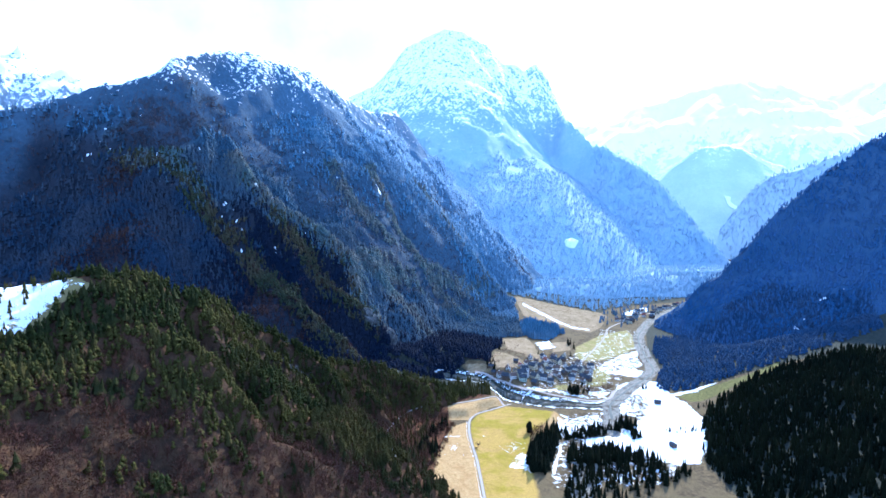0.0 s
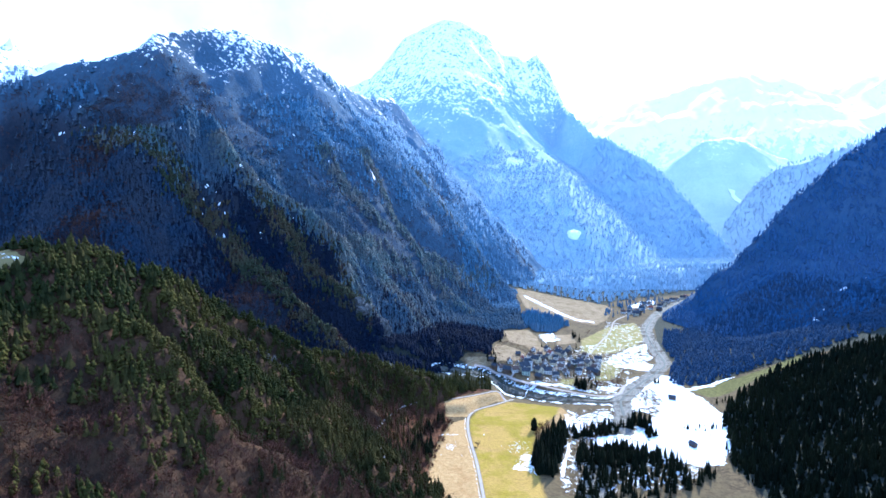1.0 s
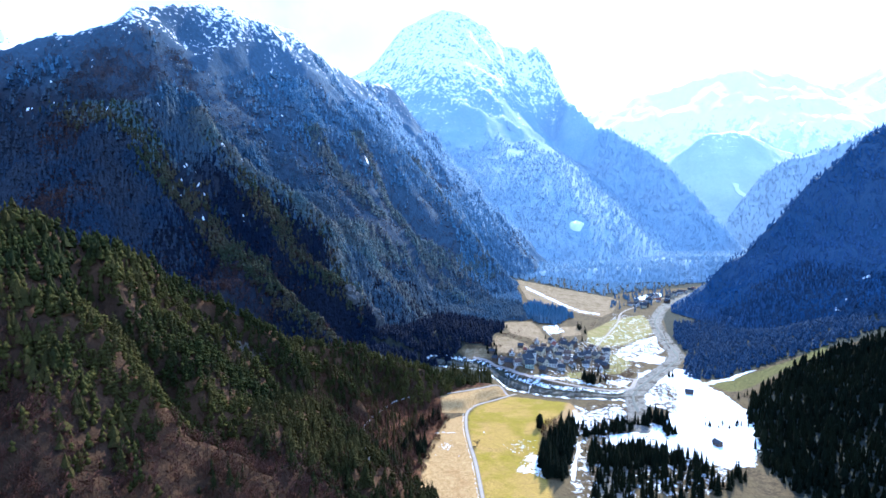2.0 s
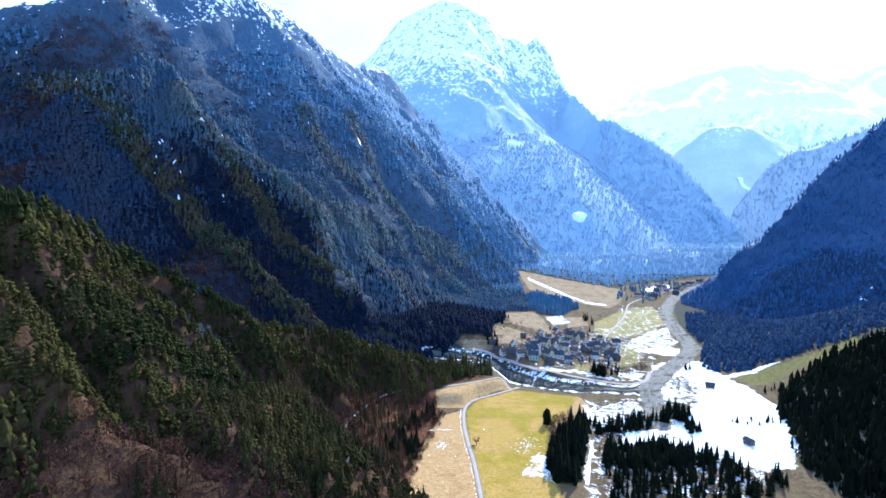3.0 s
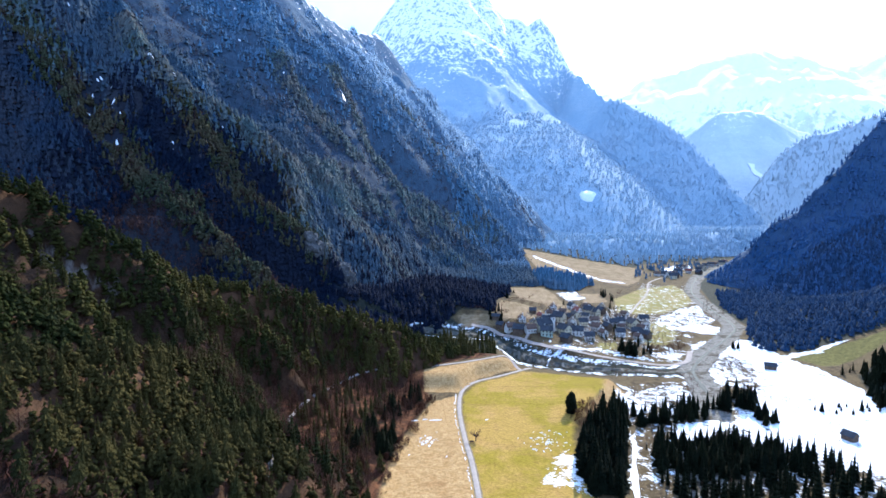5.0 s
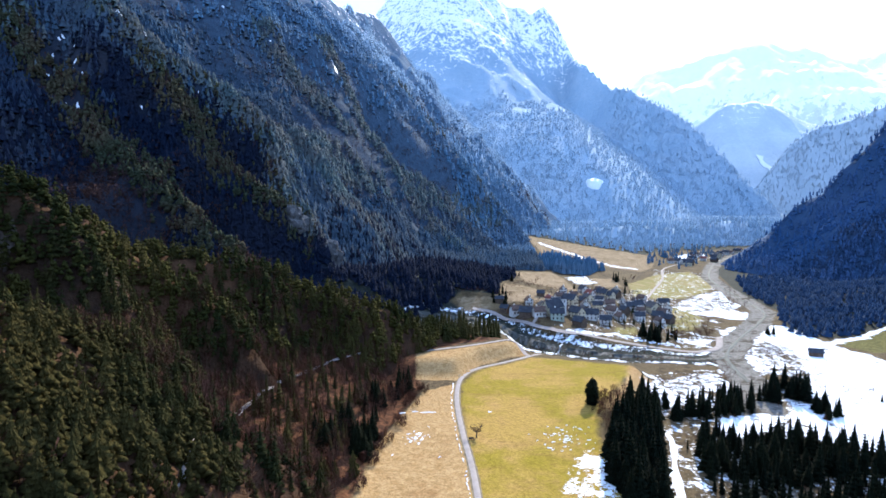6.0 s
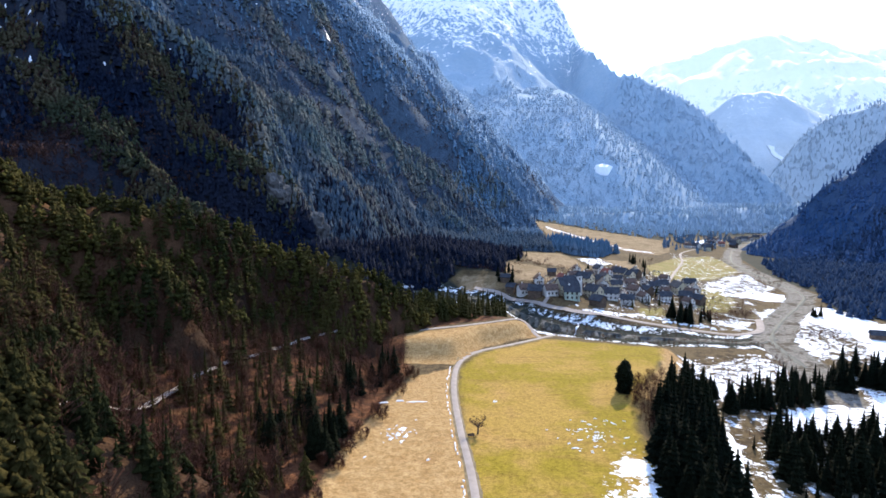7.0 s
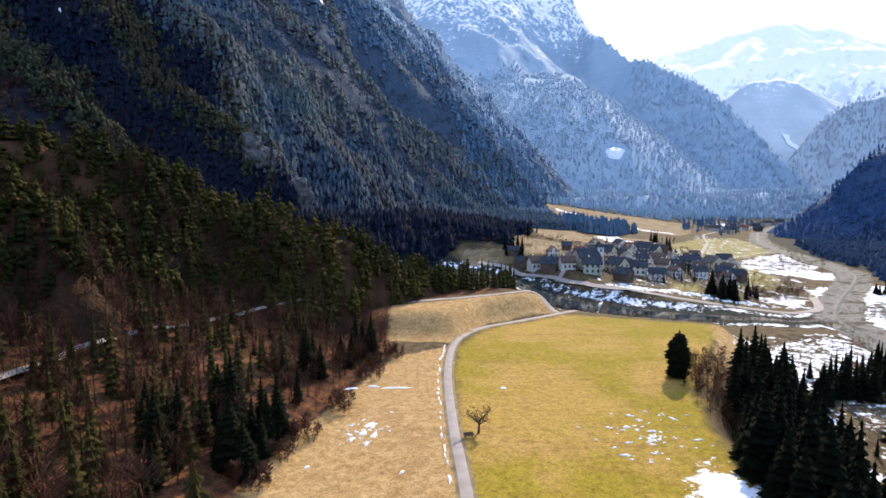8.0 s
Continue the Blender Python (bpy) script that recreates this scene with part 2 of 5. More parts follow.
# ---------------------------------------------------------------- materials
class Shade:
    """A small builder of node materials."""

    def __init__(self, name):
        self.mat = bpy.data.materials.new(name)
        self.mat.use_nodes = True
        self.tree = self.mat.node_tree
        self.nodes, self.links = self.tree.nodes, self.tree.links
        self.bsdf = self.nodes["Principled BSDF"]
        self.place = self.nodes.new("ShaderNodeNewGeometry")

    def put(self, socket, value):
        if isinstance(value, bpy.types.NodeSocket):
            self.links.new(value, socket)
        else:
            socket.default_value = (*value, 1) if isinstance(value, tuple) and len(value) == 3 and socket.type == "RGBA" else value

    def noise(self, scale, detail=4.0, rough=0.6, vector=None):
        n = self.nodes.new("ShaderNodeTexNoise")
        self.links.new(vector or self.place.outputs["Position"], n.inputs["Vector"])
        n.inputs["Scale"].default_value, n.inputs["Detail"].default_value, n.inputs["Roughness"].default_value = scale, detail, rough
        return n.outputs["Fac"]

    def stretched(self, sx, sy, sz):
        n = self.nodes.new("ShaderNodeVectorMath")
        n.operation = "MULTIPLY"
        self.links.new(self.place.outputs["Position"], n.inputs[0])
        n.inputs[1].default_value = (sx, sy, sz)
        return n.outputs[0]

    def math(self, op, a, b=0.0):
        n = self.nodes.new("ShaderNodeMath")
        n.operation = op
        self.put(n.inputs[0], a), self.put(n.inputs[1], b)
        return n.outputs[0]

    def step(self, value, low, high):
        n = self.nodes.new("ShaderNodeMapRange")
        n.interpolation_type = "SMOOTHSTEP"
        self.put(n.inputs["Value"], value)
        n.inputs["From Min"].default_value, n.inputs["From Max"].default_value = low, high
        return n.outputs["Result"]

    def mix(self, factor, a, b):
        n = self.nodes.new("ShaderNodeMix")
        n.data_type = "RGBA"
        self.put(n.inputs[0], factor), self.put(n.inputs[6], a), self.put(n.inputs[7], b)
        return n.outputs[2]

    def attribute(self, name):
        n = self.nodes.new("ShaderNodeAttribute")
        n.attribute_name = name
        return n.outputs["Fac"]

    def axis(self, vector, k):
        n = self.nodes.new("ShaderNodeSeparateXYZ")
        self.links.new(vector, n.inputs[0])
        return n.outputs[k]

    def bump(self, height, distance, strength=0.6):
        n = self.nodes.new("ShaderNodeBump")
        self.put(n.inputs["Height"], height)
        n.inputs["Distance"].default_value, n.inputs["Strength"].default_value = distance, strength
        self.links.new(n.outputs[0], self.bsdf.inputs["Normal"])

    def done(self, colour, rough=0.9, specular=0.25, metal=0.0):
        self.put(self.bsdf.inputs["Base Color"], colour)
        self.put(self.bsdf.inputs["Roughness"], rough)
        self.bsdf.inputs["Specular IOR Level"].default_value, self.bsdf.inputs["Metallic"].default_value = specular, metal
        return self.mat


def plain(name, dark, light, scale, rough=0.85, specular=0.25, grain=None, bump=0.0, metal=0.0):
    s = Shade(name)
    f = s.step(s.noise(scale, 5), 0.3, 0.7)
    g = s.step(s.noise(grain or scale * 9, 3), 0.25, 0.75)
    c = s.mix(s.math("MULTIPLY", f, s.math("ADD", s.math("MULTIPLY", g, 0.6), 0.4)), dark, light)
    if bump:
        s.bump(s.noise(grain or scale * 9, 4), bump)
    return s.done(c, rough, specular, metal)


def mountain_material(name, snow_from, snow_full, floor_dark, floor_light, rock, rock_level, scale, snow_cover=0.5, relief=0.03, hazed=None):
    """Forest floor and scrub, bare rock where it is steep, snow in the hollows higher up."""
    s = Shade(name)
    z = s.axis(s.place.outputs["Position"], 2)
    up = s.axis(s.place.outputs["Normal"], 2)
    big, fine = s.noise(0.9 / scale, 5), s.noise(11.0 / scale, 5, 0.7)
    streak = s.noise(1.0, 5, 0.65, s.stretched(7.0 / scale, 7.0 / scale, 1.6 / scale))
    floor = s.mix(s.step(s.math("ADD", s.math("MULTIPLY", big, 0.7), s.math("MULTIPLY", fine, 0.4)), 0.4, 0.72), floor_dark, floor_light)
    # distance haze put into the floor colour, as much as the attribute says
    if hazed:
        haze_floor = s.mix(s.step(fine, 0.35, 0.7), tuple(0.7 * v for v in hazed), hazed)
        floor = s.mix(s.math("MULTIPLY", s.attribute("haze_share"), s.math("ADD", s.math("MULTIPLY", big, 0.5), 0.75)), floor, haze_floor)
    steep = s.math("SUBTRACT", s.math("ADD", s.math("MULTIPLY", streak, 0.55), rock_level), up)
    stone = s.mix(s.step(streak, 0.3, 0.7), tuple(0.5 * v for v in rock), rock)
    colour = s.mix(s.step(steep, 0.0, 0.09), floor, stone)
    high = s.step(s.math("ADD", z, s.math("MULTIPLY", s.math("SUBTRACT", big, 0.5), 0.5 * (snow_full - snow_from))), snow_from, snow_full)
    cover = s.math("ADD", s.math("MULTIPLY", high, 0.62), s.math("MULTIPLY", s.math("SUBTRACT", up, 0.62), 0.5))
    patchy = s.math("ADD", cover, s.math("MULTIPLY", s.math("SUBTRACT", s.math("ADD", s.math("MULTIPLY", fine, 0.5), s.math("MULTIPLY", streak, 0.5)), 0.5), 2.6))
    colour = s.mix(s.math("MULTIPLY", s.step(patchy, snow_cover, snow_cover + 0.07), s.step(high, 0.02, 0.1)), colour, (0.92, 0.89, 0.86))
    glade = s.math("ADD", s.attribute("cleared"), s.math("MULTIPLY", s.math("SUBTRACT", s.noise(0.13, 6, 0.7), 0.5), 18.0))
    colour = s.mix(s.step(glade, -1.0, 0.0), colour, (0.19, 0.15, 0.06))
    colour = s.mix(s.step(glade, 3.0, 3.6), colour, (0.90, 0.88, 0.86))
    s.bump(s.math("ADD", fine, streak), relief * scale, 0.8)
    return s.done(colour, 0.95, 0.1)


def ground_material():
    s = Shade("ground_cover")
    wob = s.math("MULTIPLY", s.math("SUBTRACT", s.noise(0.22, 5, 0.65), 0.5), 9.0)
    wob_fine = s.math("MULTIPLY", s.math("SUBTRACT", s.noise(0.9, 4, 0.7), 0.5), 5.0)
    big, fine, blades = s.noise(0.035, 4), s.noise(0.5, 5, 0.7), s.noise(5.0, 4, 0.7)
    scrub = s.mix(s.step(fine, 0.35, 0.65), (0.055, 0.04, 0.022), (0.14, 0.10, 0.05))
    scrub = s.mix(s.step(s.noise(0.06, 5), 0.42, 0.6), scrub, (0.125, 0.092, 0.045))
    mottle = s.noise(0.11, 6, 0.68)
    ruts = s.noise(1.0, 4, 0.6, s.stretched(0.10, 0.75, 0.1))
    tan = s.mix(s.step(fine, 0.3, 0.7), (0.36, 0.225, 0.085), (0.48, 0.325, 0.145))
    tan = s.mix(s.math("MULTIPLY", s.step(mottle, 0.48, 0.68), 0.55), tan, (0.30, 0.165, 0.06))
    green = s.mix(s.step(big, 0.43, 0.57), (0.385, 0.255, 0.055), (0.285, 0.215, 0.016))
    green = s.mix(s.math("MULTIPLY", s.step(mottle, 0.48, 0.72), 0.5), green, (0.43, 0.26, 0.10))
    green = s.mix(s.math("MULTIPLY", s.step(ruts, 0.54, 0.68), 0.4), green, (0.22, 0.12, 0.035))
    tan = s.mix(s.math("MULTIPLY", s.step(ruts, 0.56, 0.70), 0.3), tan, (0.28, 0.16, 0.06))
    gravel = s.mix(s.step(fine, 0.3, 0.7), (0.14, 0.13, 0.112), (0.29, 0.27, 0.24))
    islands = s.step(s.noise(0.10, 5, 0.7), 0.52, 0.60)
    gravel = s.mix(s.math("MULTIPLY", islands, 0.85), gravel, (0.065, 0.052, 0.034))
    edge = s.math("MULTIPLY", wob_fine, 0.35)

    def over(base, name, colour, low, high, warp):
        return s.mix(s.step(s.math("ADD", s.attribute(name), warp), low, high), base, colour)

    litter = s.mix(s.step(fine, 0.32, 0.7), (0.05, 0.022, 0.012), (0.19, 0.082, 0.034))
    litter = s.mix(s.math("MULTIPLY", s.step(s.noise(0.16, 5), 0.52, 0.68), 0.7), litter, (0.06, 0.055, 0.022))
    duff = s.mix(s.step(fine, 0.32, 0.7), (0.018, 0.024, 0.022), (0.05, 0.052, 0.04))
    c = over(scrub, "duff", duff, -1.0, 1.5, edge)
    c = over(c, "litter", litter, -1.0, 1.5, edge)
    c = over(c, "tan", tan, -0.6, 0.8, s.math("ADD", edge, s.math("MULTIPLY", wob, 0.3)))
    # far dry meadows: duller than tan, distance haze put into the colour
    straw = s.mix(s.step(fine, 0.3, 0.7), (0.235, 0.165, 0.090), (0.350, 0.265, 0.160))
    straw = s.mix(s.math("MULTIPLY", s.step(mottle, 0.44, 0.62), 0.7), straw, (0.165, 0.120, 0.055))
    straw = s.mix(s.math("MULTIPLY", s.step(ruts, 0.52, 0.66), 0.5), straw, (0.15, 0.105, 0.05))
    c = over(c, "straw", straw, -1.2, 1.6, s.math("ADD", edge, s.math("MULTIPLY", wob, 0.6)))
    c = over(c, "green", green, -1.6, 1.6, s.math("MULTIPLY", wob, 0.5))
    # village meadows: less saturated than the near field, for haze with distance
    lea = s.mix(s.step(mottle, 0.42, 0.62), (0.235, 0.205, 0.062), (0.30, 0.235, 0.10))
    c = over(c, "lea", lea, -1.6, 1.6, s.math("MULTIPLY", wob, 0.6))
    pasture = s.mix(s.step(fine, 0.3, 0.7), (0.085, 0.080, 0.022), (0.165, 0.150, 0.040))
    c = over(c, "pasture", pasture, -1.6, 1.6, s.math("MULTIPLY", wob, 0.6))
    c = over(c, "gravel", gravel, -0.7, 0.9, s.math("ADD", edge, s.math("MULTIPLY", wob, 0.55)))
    tufts = s.math("ADD", s.math("MULTIPLY", blades, 0.5), s.math("MULTIPLY", s.noise(1.4, 5, 0.75), 0.5))
    dim = s.mix(s.step(tufts, 0.36, 0.62), (0.46, 0.43, 0.38), (1.06, 1.06, 1.06))
    n = s.nodes.new("ShaderNodeMix")
    n.data_type, n.blend_type = "RGBA", "MULTIPLY"
    n.inputs[0].default_value = 1.0
    s.put(n.inputs[6], c), s.put(n.inputs[7], dim)
    holes = s.math("MULTIPLY", s.math("SUBTRACT", s.noise(2.2, 5, 0.75), 0.5), 4.0)
    snow = s.step(s.math("ADD", s.math("ADD", s.attribute("snow"), holes), s.math("ADD", wob, s.math("MULTIPLY", wob_fine, 1.4))), -0.25, 0.35)
    c = s.mix(snow, n.outputs[2], (0.84, 0.86, 0.9))
    s.bump(s.math("ADD", s.math("MULTIPLY", blades, 0.4), s.math("MULTIPLY", snow, 0.5)), 0.12, 0.7)
    return s.done(c, 0.95, 0.1)


def foliage(name, dark, light, other, patch=0.03):
    """Needles or twigs: every tree a little different, in drifts."""
    s = Shade(name)
    drift = s.step(s.noise(patch, 4), 0.38, 0.62)
    c = s.mix(s.math("ADD", s.math("MULTIPLY", s.place.outputs["Random Per Island"], 0.5), 0.25), dark, light)
    c = s.mix(s.math("MULTIPLY", drift, 0.8), c, other)
    c = s.mix(s.math("MULTIPLY", s.step(s.noise(1.6, 3), 0.4, 0.7), 0.5), c, dark)
    s.bump(s.noise(2.2, 5, 0.75), 0.6, 0.8)
    return s.done(c, 0.9, 0.04)


GROUND = ground_material()
SPUR_M = mountain_material("spur_floor", 400, 500, (0.022, 0.014, 0.009), (0.085, 0.045, 0.022), (0.20, 0.17, 0.15), 0.12, 40, 0.62)
# floor pair dark for near-flank shade, last colour pale blue for distance haze
LEFT_M = mountain_material("left_mountain_cover", 180, 400, (0.008, 0.012, 0.022), (0.024, 0.026, 0.036), (0.055, 0.066, 0.095), -0.06, 45, 0.56, hazed=(0.10, 0.155, 0.23))
# the slope's blue shade and haze are put into the floor colours
RIGHT_M = mountain_material("right_mountain_cover", 300, 480, (0.034, 0.064, 0.130), (0.056, 0.086, 0.150), (0.16, 0.18, 0.22), 0.02, 60, 0.6)
# distance haze is put into these far covers as paler, bluer base colours
PEAK_M = mountain_material("hazed_limestone", 200, 620, (0.29, 0.375, 0.46), (0.36, 0.43, 0.50), (0.46, 0.53, 0.61), 0.14, 90, 0.50, 0.03)
SHOULDER_M = mountain_material("hazed_wooded_limestone", 500, 900, (0.37, 0.43, 0.48), (0.42, 0.47, 0.52), (0.46, 0.51, 0.56), 0.20, 130, 0.74, 0.010)
MIDDLE_M = mountain_material("hazed_dome_limestone", 150, 560, (0.45, 0.50, 0.54), (0.55, 0.59, 0.62), (0.66, 0.69, 0.72), 0.30, 110, 0.54, 0.03)
FAR_M = mountain_material("hazed_pale_limestone", 150, 600, (0.70, 0.72, 0.74), (0.76, 0.77, 0.78), (0.80, 0.81, 0.82), 0.40, 300, 0.38, 0.010)
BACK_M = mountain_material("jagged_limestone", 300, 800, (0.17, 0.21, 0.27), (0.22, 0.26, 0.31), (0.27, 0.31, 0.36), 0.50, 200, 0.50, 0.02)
NEEDLES = foliage("spruce_needles", (0.009, 0.013, 0.005), (0.036, 0.038, 0.011), (0.072, 0.056, 0.015))
OLIVE_NEEDLES = foliage("olive_pine_needles", (0.0099, 0.0144, 0.0045), (0.0467, 0.0503, 0.0116), (0.0879, 0.0736, 0.0170))
# sunlight on the rib crests put into pine colour, greyer on farther ribs
FAR_RIB_LIT_NEEDLES = foliage("pine_needles", (0.050, 0.078, 0.092), (0.092, 0.118, 0.115), (0.115, 0.112, 0.104))
RIB_LIT_NEEDLES = foliage("rib_lit_pine_needles", (0.0238, 0.0323, 0.0221), (0.0595, 0.0663, 0.0323), (0.0850, 0.0663, 0.0391))
# blue shade of the near flank and hillfoot put into needle colour
NEAR_SHADE_NEEDLES = foliage("near_shade_spruce_needles", (0.0040, 0.0072, 0.0178), (0.0097, 0.0146, 0.0324), (0.0153, 0.0178, 0.0292))
# shade at the right mountain's foot put into fir colour
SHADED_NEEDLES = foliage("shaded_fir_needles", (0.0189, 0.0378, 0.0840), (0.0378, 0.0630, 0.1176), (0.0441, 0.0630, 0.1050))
# a halfway tone between the painted flank shade and the painted haze
HALF_SHADE_NEEDLES = foliage("half_shade_spruce_needles", (0.014, 0.023, 0.044), (0.029, 0.043, 0.070), (0.042, 0.045, 0.056))
# near-black of backlit spruces put into the base colour
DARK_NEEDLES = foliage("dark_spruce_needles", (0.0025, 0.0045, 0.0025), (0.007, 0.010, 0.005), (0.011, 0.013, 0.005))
# distance haze put into needle colour, paler and bluer step by step
FAINT_HAZE_NEEDLES = foliage("faint_haze_fir_needles", (0.0288, 0.0531, 0.0886), (0.0554, 0.0886, 0.1284), (0.0731, 0.0863, 0.0996), 0.02)
BLUE_HAZE_NEEDLES = foliage("fir_needles", (0.0607, 0.1161, 0.1890), (0.1053, 0.1728, 0.2565), (0.1269, 0.1647, 0.2160), 0.015)
PALE_HAZE_NEEDLES = foliage("pale_haze_fir_needles", (0.0936, 0.1656, 0.2640), (0.1440, 0.2256, 0.3300), (0.1680, 0.2280, 0.3060), 0.012)
# right mountain: its shade and haze are both put into this colour
SHADE_HAZE_NEEDLES = foliage("shade_haze_fir_needles", (0.0306, 0.0663, 0.1530), (0.0561, 0.1037, 0.2125), (0.0697, 0.1037, 0.1913), 0.012)
# the strongest painted haze, for the farthest slopes
FAR_HAZE_NEEDLES = foliage("far_haze_fir_needles", (0.2655, 0.3599, 0.4602), (0.3422, 0.4272, 0.5192), (0.3540, 0.4248, 0.5015), 0.01)
DISTANT_HAZE_NEEDLES = foliage("distant_haze_fir_needles", (0.33, 0.39, 0.44), (0.39, 0.44, 0.49), (0.40, 0.44, 0.48), 0.008)
TWIGS = foliage("bare_twigs", (0.05, 0.022, 0.013), (0.105, 0.050, 0.030), (0.09, 0.042, 0.030), 0.05)
MUTED_TWIGS = foliage("grey_brown_twigs", (0.050, 0.056, 0.076), (0.098, 0.090, 0.104), (0.110, 0.088, 0.094), 0.03)
DULL_TWIGS = foliage("dark_brown_twigs", (0.026, 0.018, 0.022), (0.062, 0.036, 0.032), (0.080, 0.042, 0.030), 0.03)
BARK = plain("bark", (0.05, 0.035, 0.025), (0.14, 0.10, 0.075), 2.0, bump=0.03)
ROAD_M = plain("pale_gravel_road", (0.255, 0.215, 0.188), (0.355, 0.305, 0.272), 0.5, grain=9, bump=0.02)
EDGE_M = plain("road_shoulder", (0.12, 0.09, 0.05), (0.24, 0.19, 0.10), 0.6, grain=8)
LIMESTONE = plain("grey_limestone", (0.04, 0.04, 0.042), (0.16, 0.155, 0.15), 0.22, grain=1.6, bump=0.4)
SNOW_M = plain("old_snow", (0.72, 0.75, 0.80), (0.88, 0.89, 0.91), 0.4, rough=0.6, grain=4, bump=0.04)


# ---------------------------------------------------------------- mesh helpers
def array_mesh(name, verts, faces, material, smooth_shade=False, values=None):
    """A mesh from arrays: faces is (n, 3) or (n, 4)."""
    me = bpy.data.meshes.new(name)
    n, k = faces.shape
    me.vertices.add(len(verts))
    me.vertices.foreach_set("co", np.ascontiguousarray(verts, np.float32).ravel())
    me.loops.add(n * k)
    me.loops.foreach_set("vertex_index", np.ascontiguousarray(faces, np.int32).ravel())
    me.polygons.add(n)
    me.polygons.foreach_set("loop_start", np.arange(0, n * k, k, dtype=np.int32))
    me.polygons.foreach_set("use_smooth", np.full(n, smooth_shade))
    for key, v in (values or {}).items():
        me.attributes.new(key, "FLOAT", "POINT").data.foreach_set("value", np.ascontiguousarray(v, np.float32).ravel())
    me.update(calc_edges=True)
    me.validate()
    if material:
        me.materials.append(material)
    return me


def grid_faces(nx, ny):
    i = np.arange(nx * ny).reshape(ny, nx)
    return np.stack([i[:-1, :-1], i[:-1, 1:], i[1:, 1:], i[1:, :-1]], -1).reshape(-1, 4)


def mountain(name, height, x0, x1, y0, y1, step, material, label, cleared=None, haze_share=None):
    xs, ys = np.arange(x0, x1 + step, step), np.arange(y0, y1 + step, step)
    x, y = np.meshgrid(xs, ys)
    z = height(x, y)
    faces = grid_faces(len(xs), len(ys))
    keep = (z > ground_height(x, y) - 6).ravel()[faces].any(1)
    values = {"cleared": np.clip(inside(x, y, cleared), -12, 12) if cleared else np.full(x.shape, -12.0)}
    if haze_share:
        values["haze_share"] = haze_share(x, y)
    ob = new(name, array_mesh(name, np.stack([x, y, z], -1).reshape(-1, 3), faces[keep], material, True, values))
    return tagged(ob, label, "mountain", kind="structure")


def part(name, bm, material, parent, label="", local=None):
    me = bpy.data.meshes.new(name)
    bm.to_mesh(me)
    bm.free()
    me.materials.append(material)
    ob = new(name, me)
    ob.parent = parent
    if local is not None:
        ob.matrix_basis = local
    return tagged(ob, label)


# ---------------------------------------------------------------- ground
def spaced(low, high, step, reach):
    """Even steps between low and high, then ever wider ones out to the reach."""
    mid = list(np.arange(low, high + 0.1, step))
    a, b, w = mid[0], mid[-1], step
    while b < reach or a > -reach:
        w *= 1.22
        a, b = a - w, b + w
        mid = [max(a, -reach)] + mid + [min(b, reach)]
    return np.unique(np.array(mid))


GREEN_FIELD = [(22, 230), (20, 346), (19, 370), (20.5, 388), (27, 403.5), (39, 411), (49, 419), (67, 414), (84, 407), (78, 394), (68, 377), (60, 362), (55, 346), (53, 330), (52, 290), (50, 230)]
TAN_FIELD = [(22, 230), (19.5, 346), (18.5, 388), (8, 381), (2, 361), (-3, 342), (-4, 328), (-6, 290), (-8, 230)]
FIELD_RIM = [(60, 368), (66, 372), (76, 388), (83, 408), (92, 404), (86, 388), (74, 372), (64, 364)]
TAN_BANK = [(4, 392), (19, 391), (27, 407), (49, 423), (46, 428), (36, 424), (19, 414), (4, 408)]
TAN_SLOPES = [(53, 543), (63, 541), (73, 530), (80, 521), (79, 505), (64, 500), (47, 496), (46, 515)]
TAN_SHELF = [(22, 508), (44, 505), (46, 494), (24, 496)]
TAN_UPPER = [(66, 594), (95, 612), (99, 585), (98, 570), (98, 527), (84, 519), (82, 545), (66, 556)]
TAN_SMALL = [(121, 601), (141, 612), (137, 577), (115, 562)]
FAR_FIELD = [(112, 835), (122, 823), (165, 802), (228, 780), (232, 764), (205, 700), (182, 667), (160, 675), (140, 690), (108, 720), (108, 790)]
GREEN_MEADOW = [(146, 592), (165, 620), (194, 662), (238, 700), (234, 640), (205, 596), (167, 553), (132, 538)]
VILLAGE_GREEN = [(131, 511), (162, 529), (156, 500), (141, 478), (127, 475)]
CHURCH_GREEN = [(96, 458), (108, 462), (110, 474), (98, 470)]
HILL_MEADOW = [(198, 456), (208, 462), (226, 469), (239, 468), (267, 471), (300, 480), (290, 466), (256, 458), (222, 444), (204, 440)]
SNOW_YARD = [(68, 459), (84, 458), (98, 461), (100, 455), (84, 452), (70, 454)]
SNOW_PIECE = [(160, 512), (182, 508), (198, 524), (190, 530), (168, 522)]
SNOW_STRIP = [(102, 594), (119, 606), (122, 584), (103, 564)]
SNOW_VERGE = [(191, 461), (198, 462), (208, 466), (226, 473), (240, 472), (226, 468), (208, 461), (196, 455)]
SNOW_FLAT = [(150, 466), (157, 483), (180, 500), (196, 492), (195, 455), (198, 436), (196, 405), (190, 388), (184, 370), (174, 352), (158, 330), (145, 328), (131, 336), (117, 350), (97, 356), (99, 369), (124, 377), (136, 382), (146, 404), (137, 415), (135, 434)]
SNOW_TERRACE = [(88, 402), (120, 414), (122, 396), (108, 380), (84, 376), (80, 388)]
SNOW_NOOK = [(40, 318), (52, 312), (55, 331), (52, 337), (47, 333)]
SNOW_MEADOW = [(163, 544), (178, 560), (191, 580), (217, 601), (205, 570), (202, 546), (182, 526), (159, 509), (150, 518)]
SNOW_SCRUB = [(137, 402), (146, 440), (158, 458), (172, 462), (170, 440), (158, 412), (150, 398)]
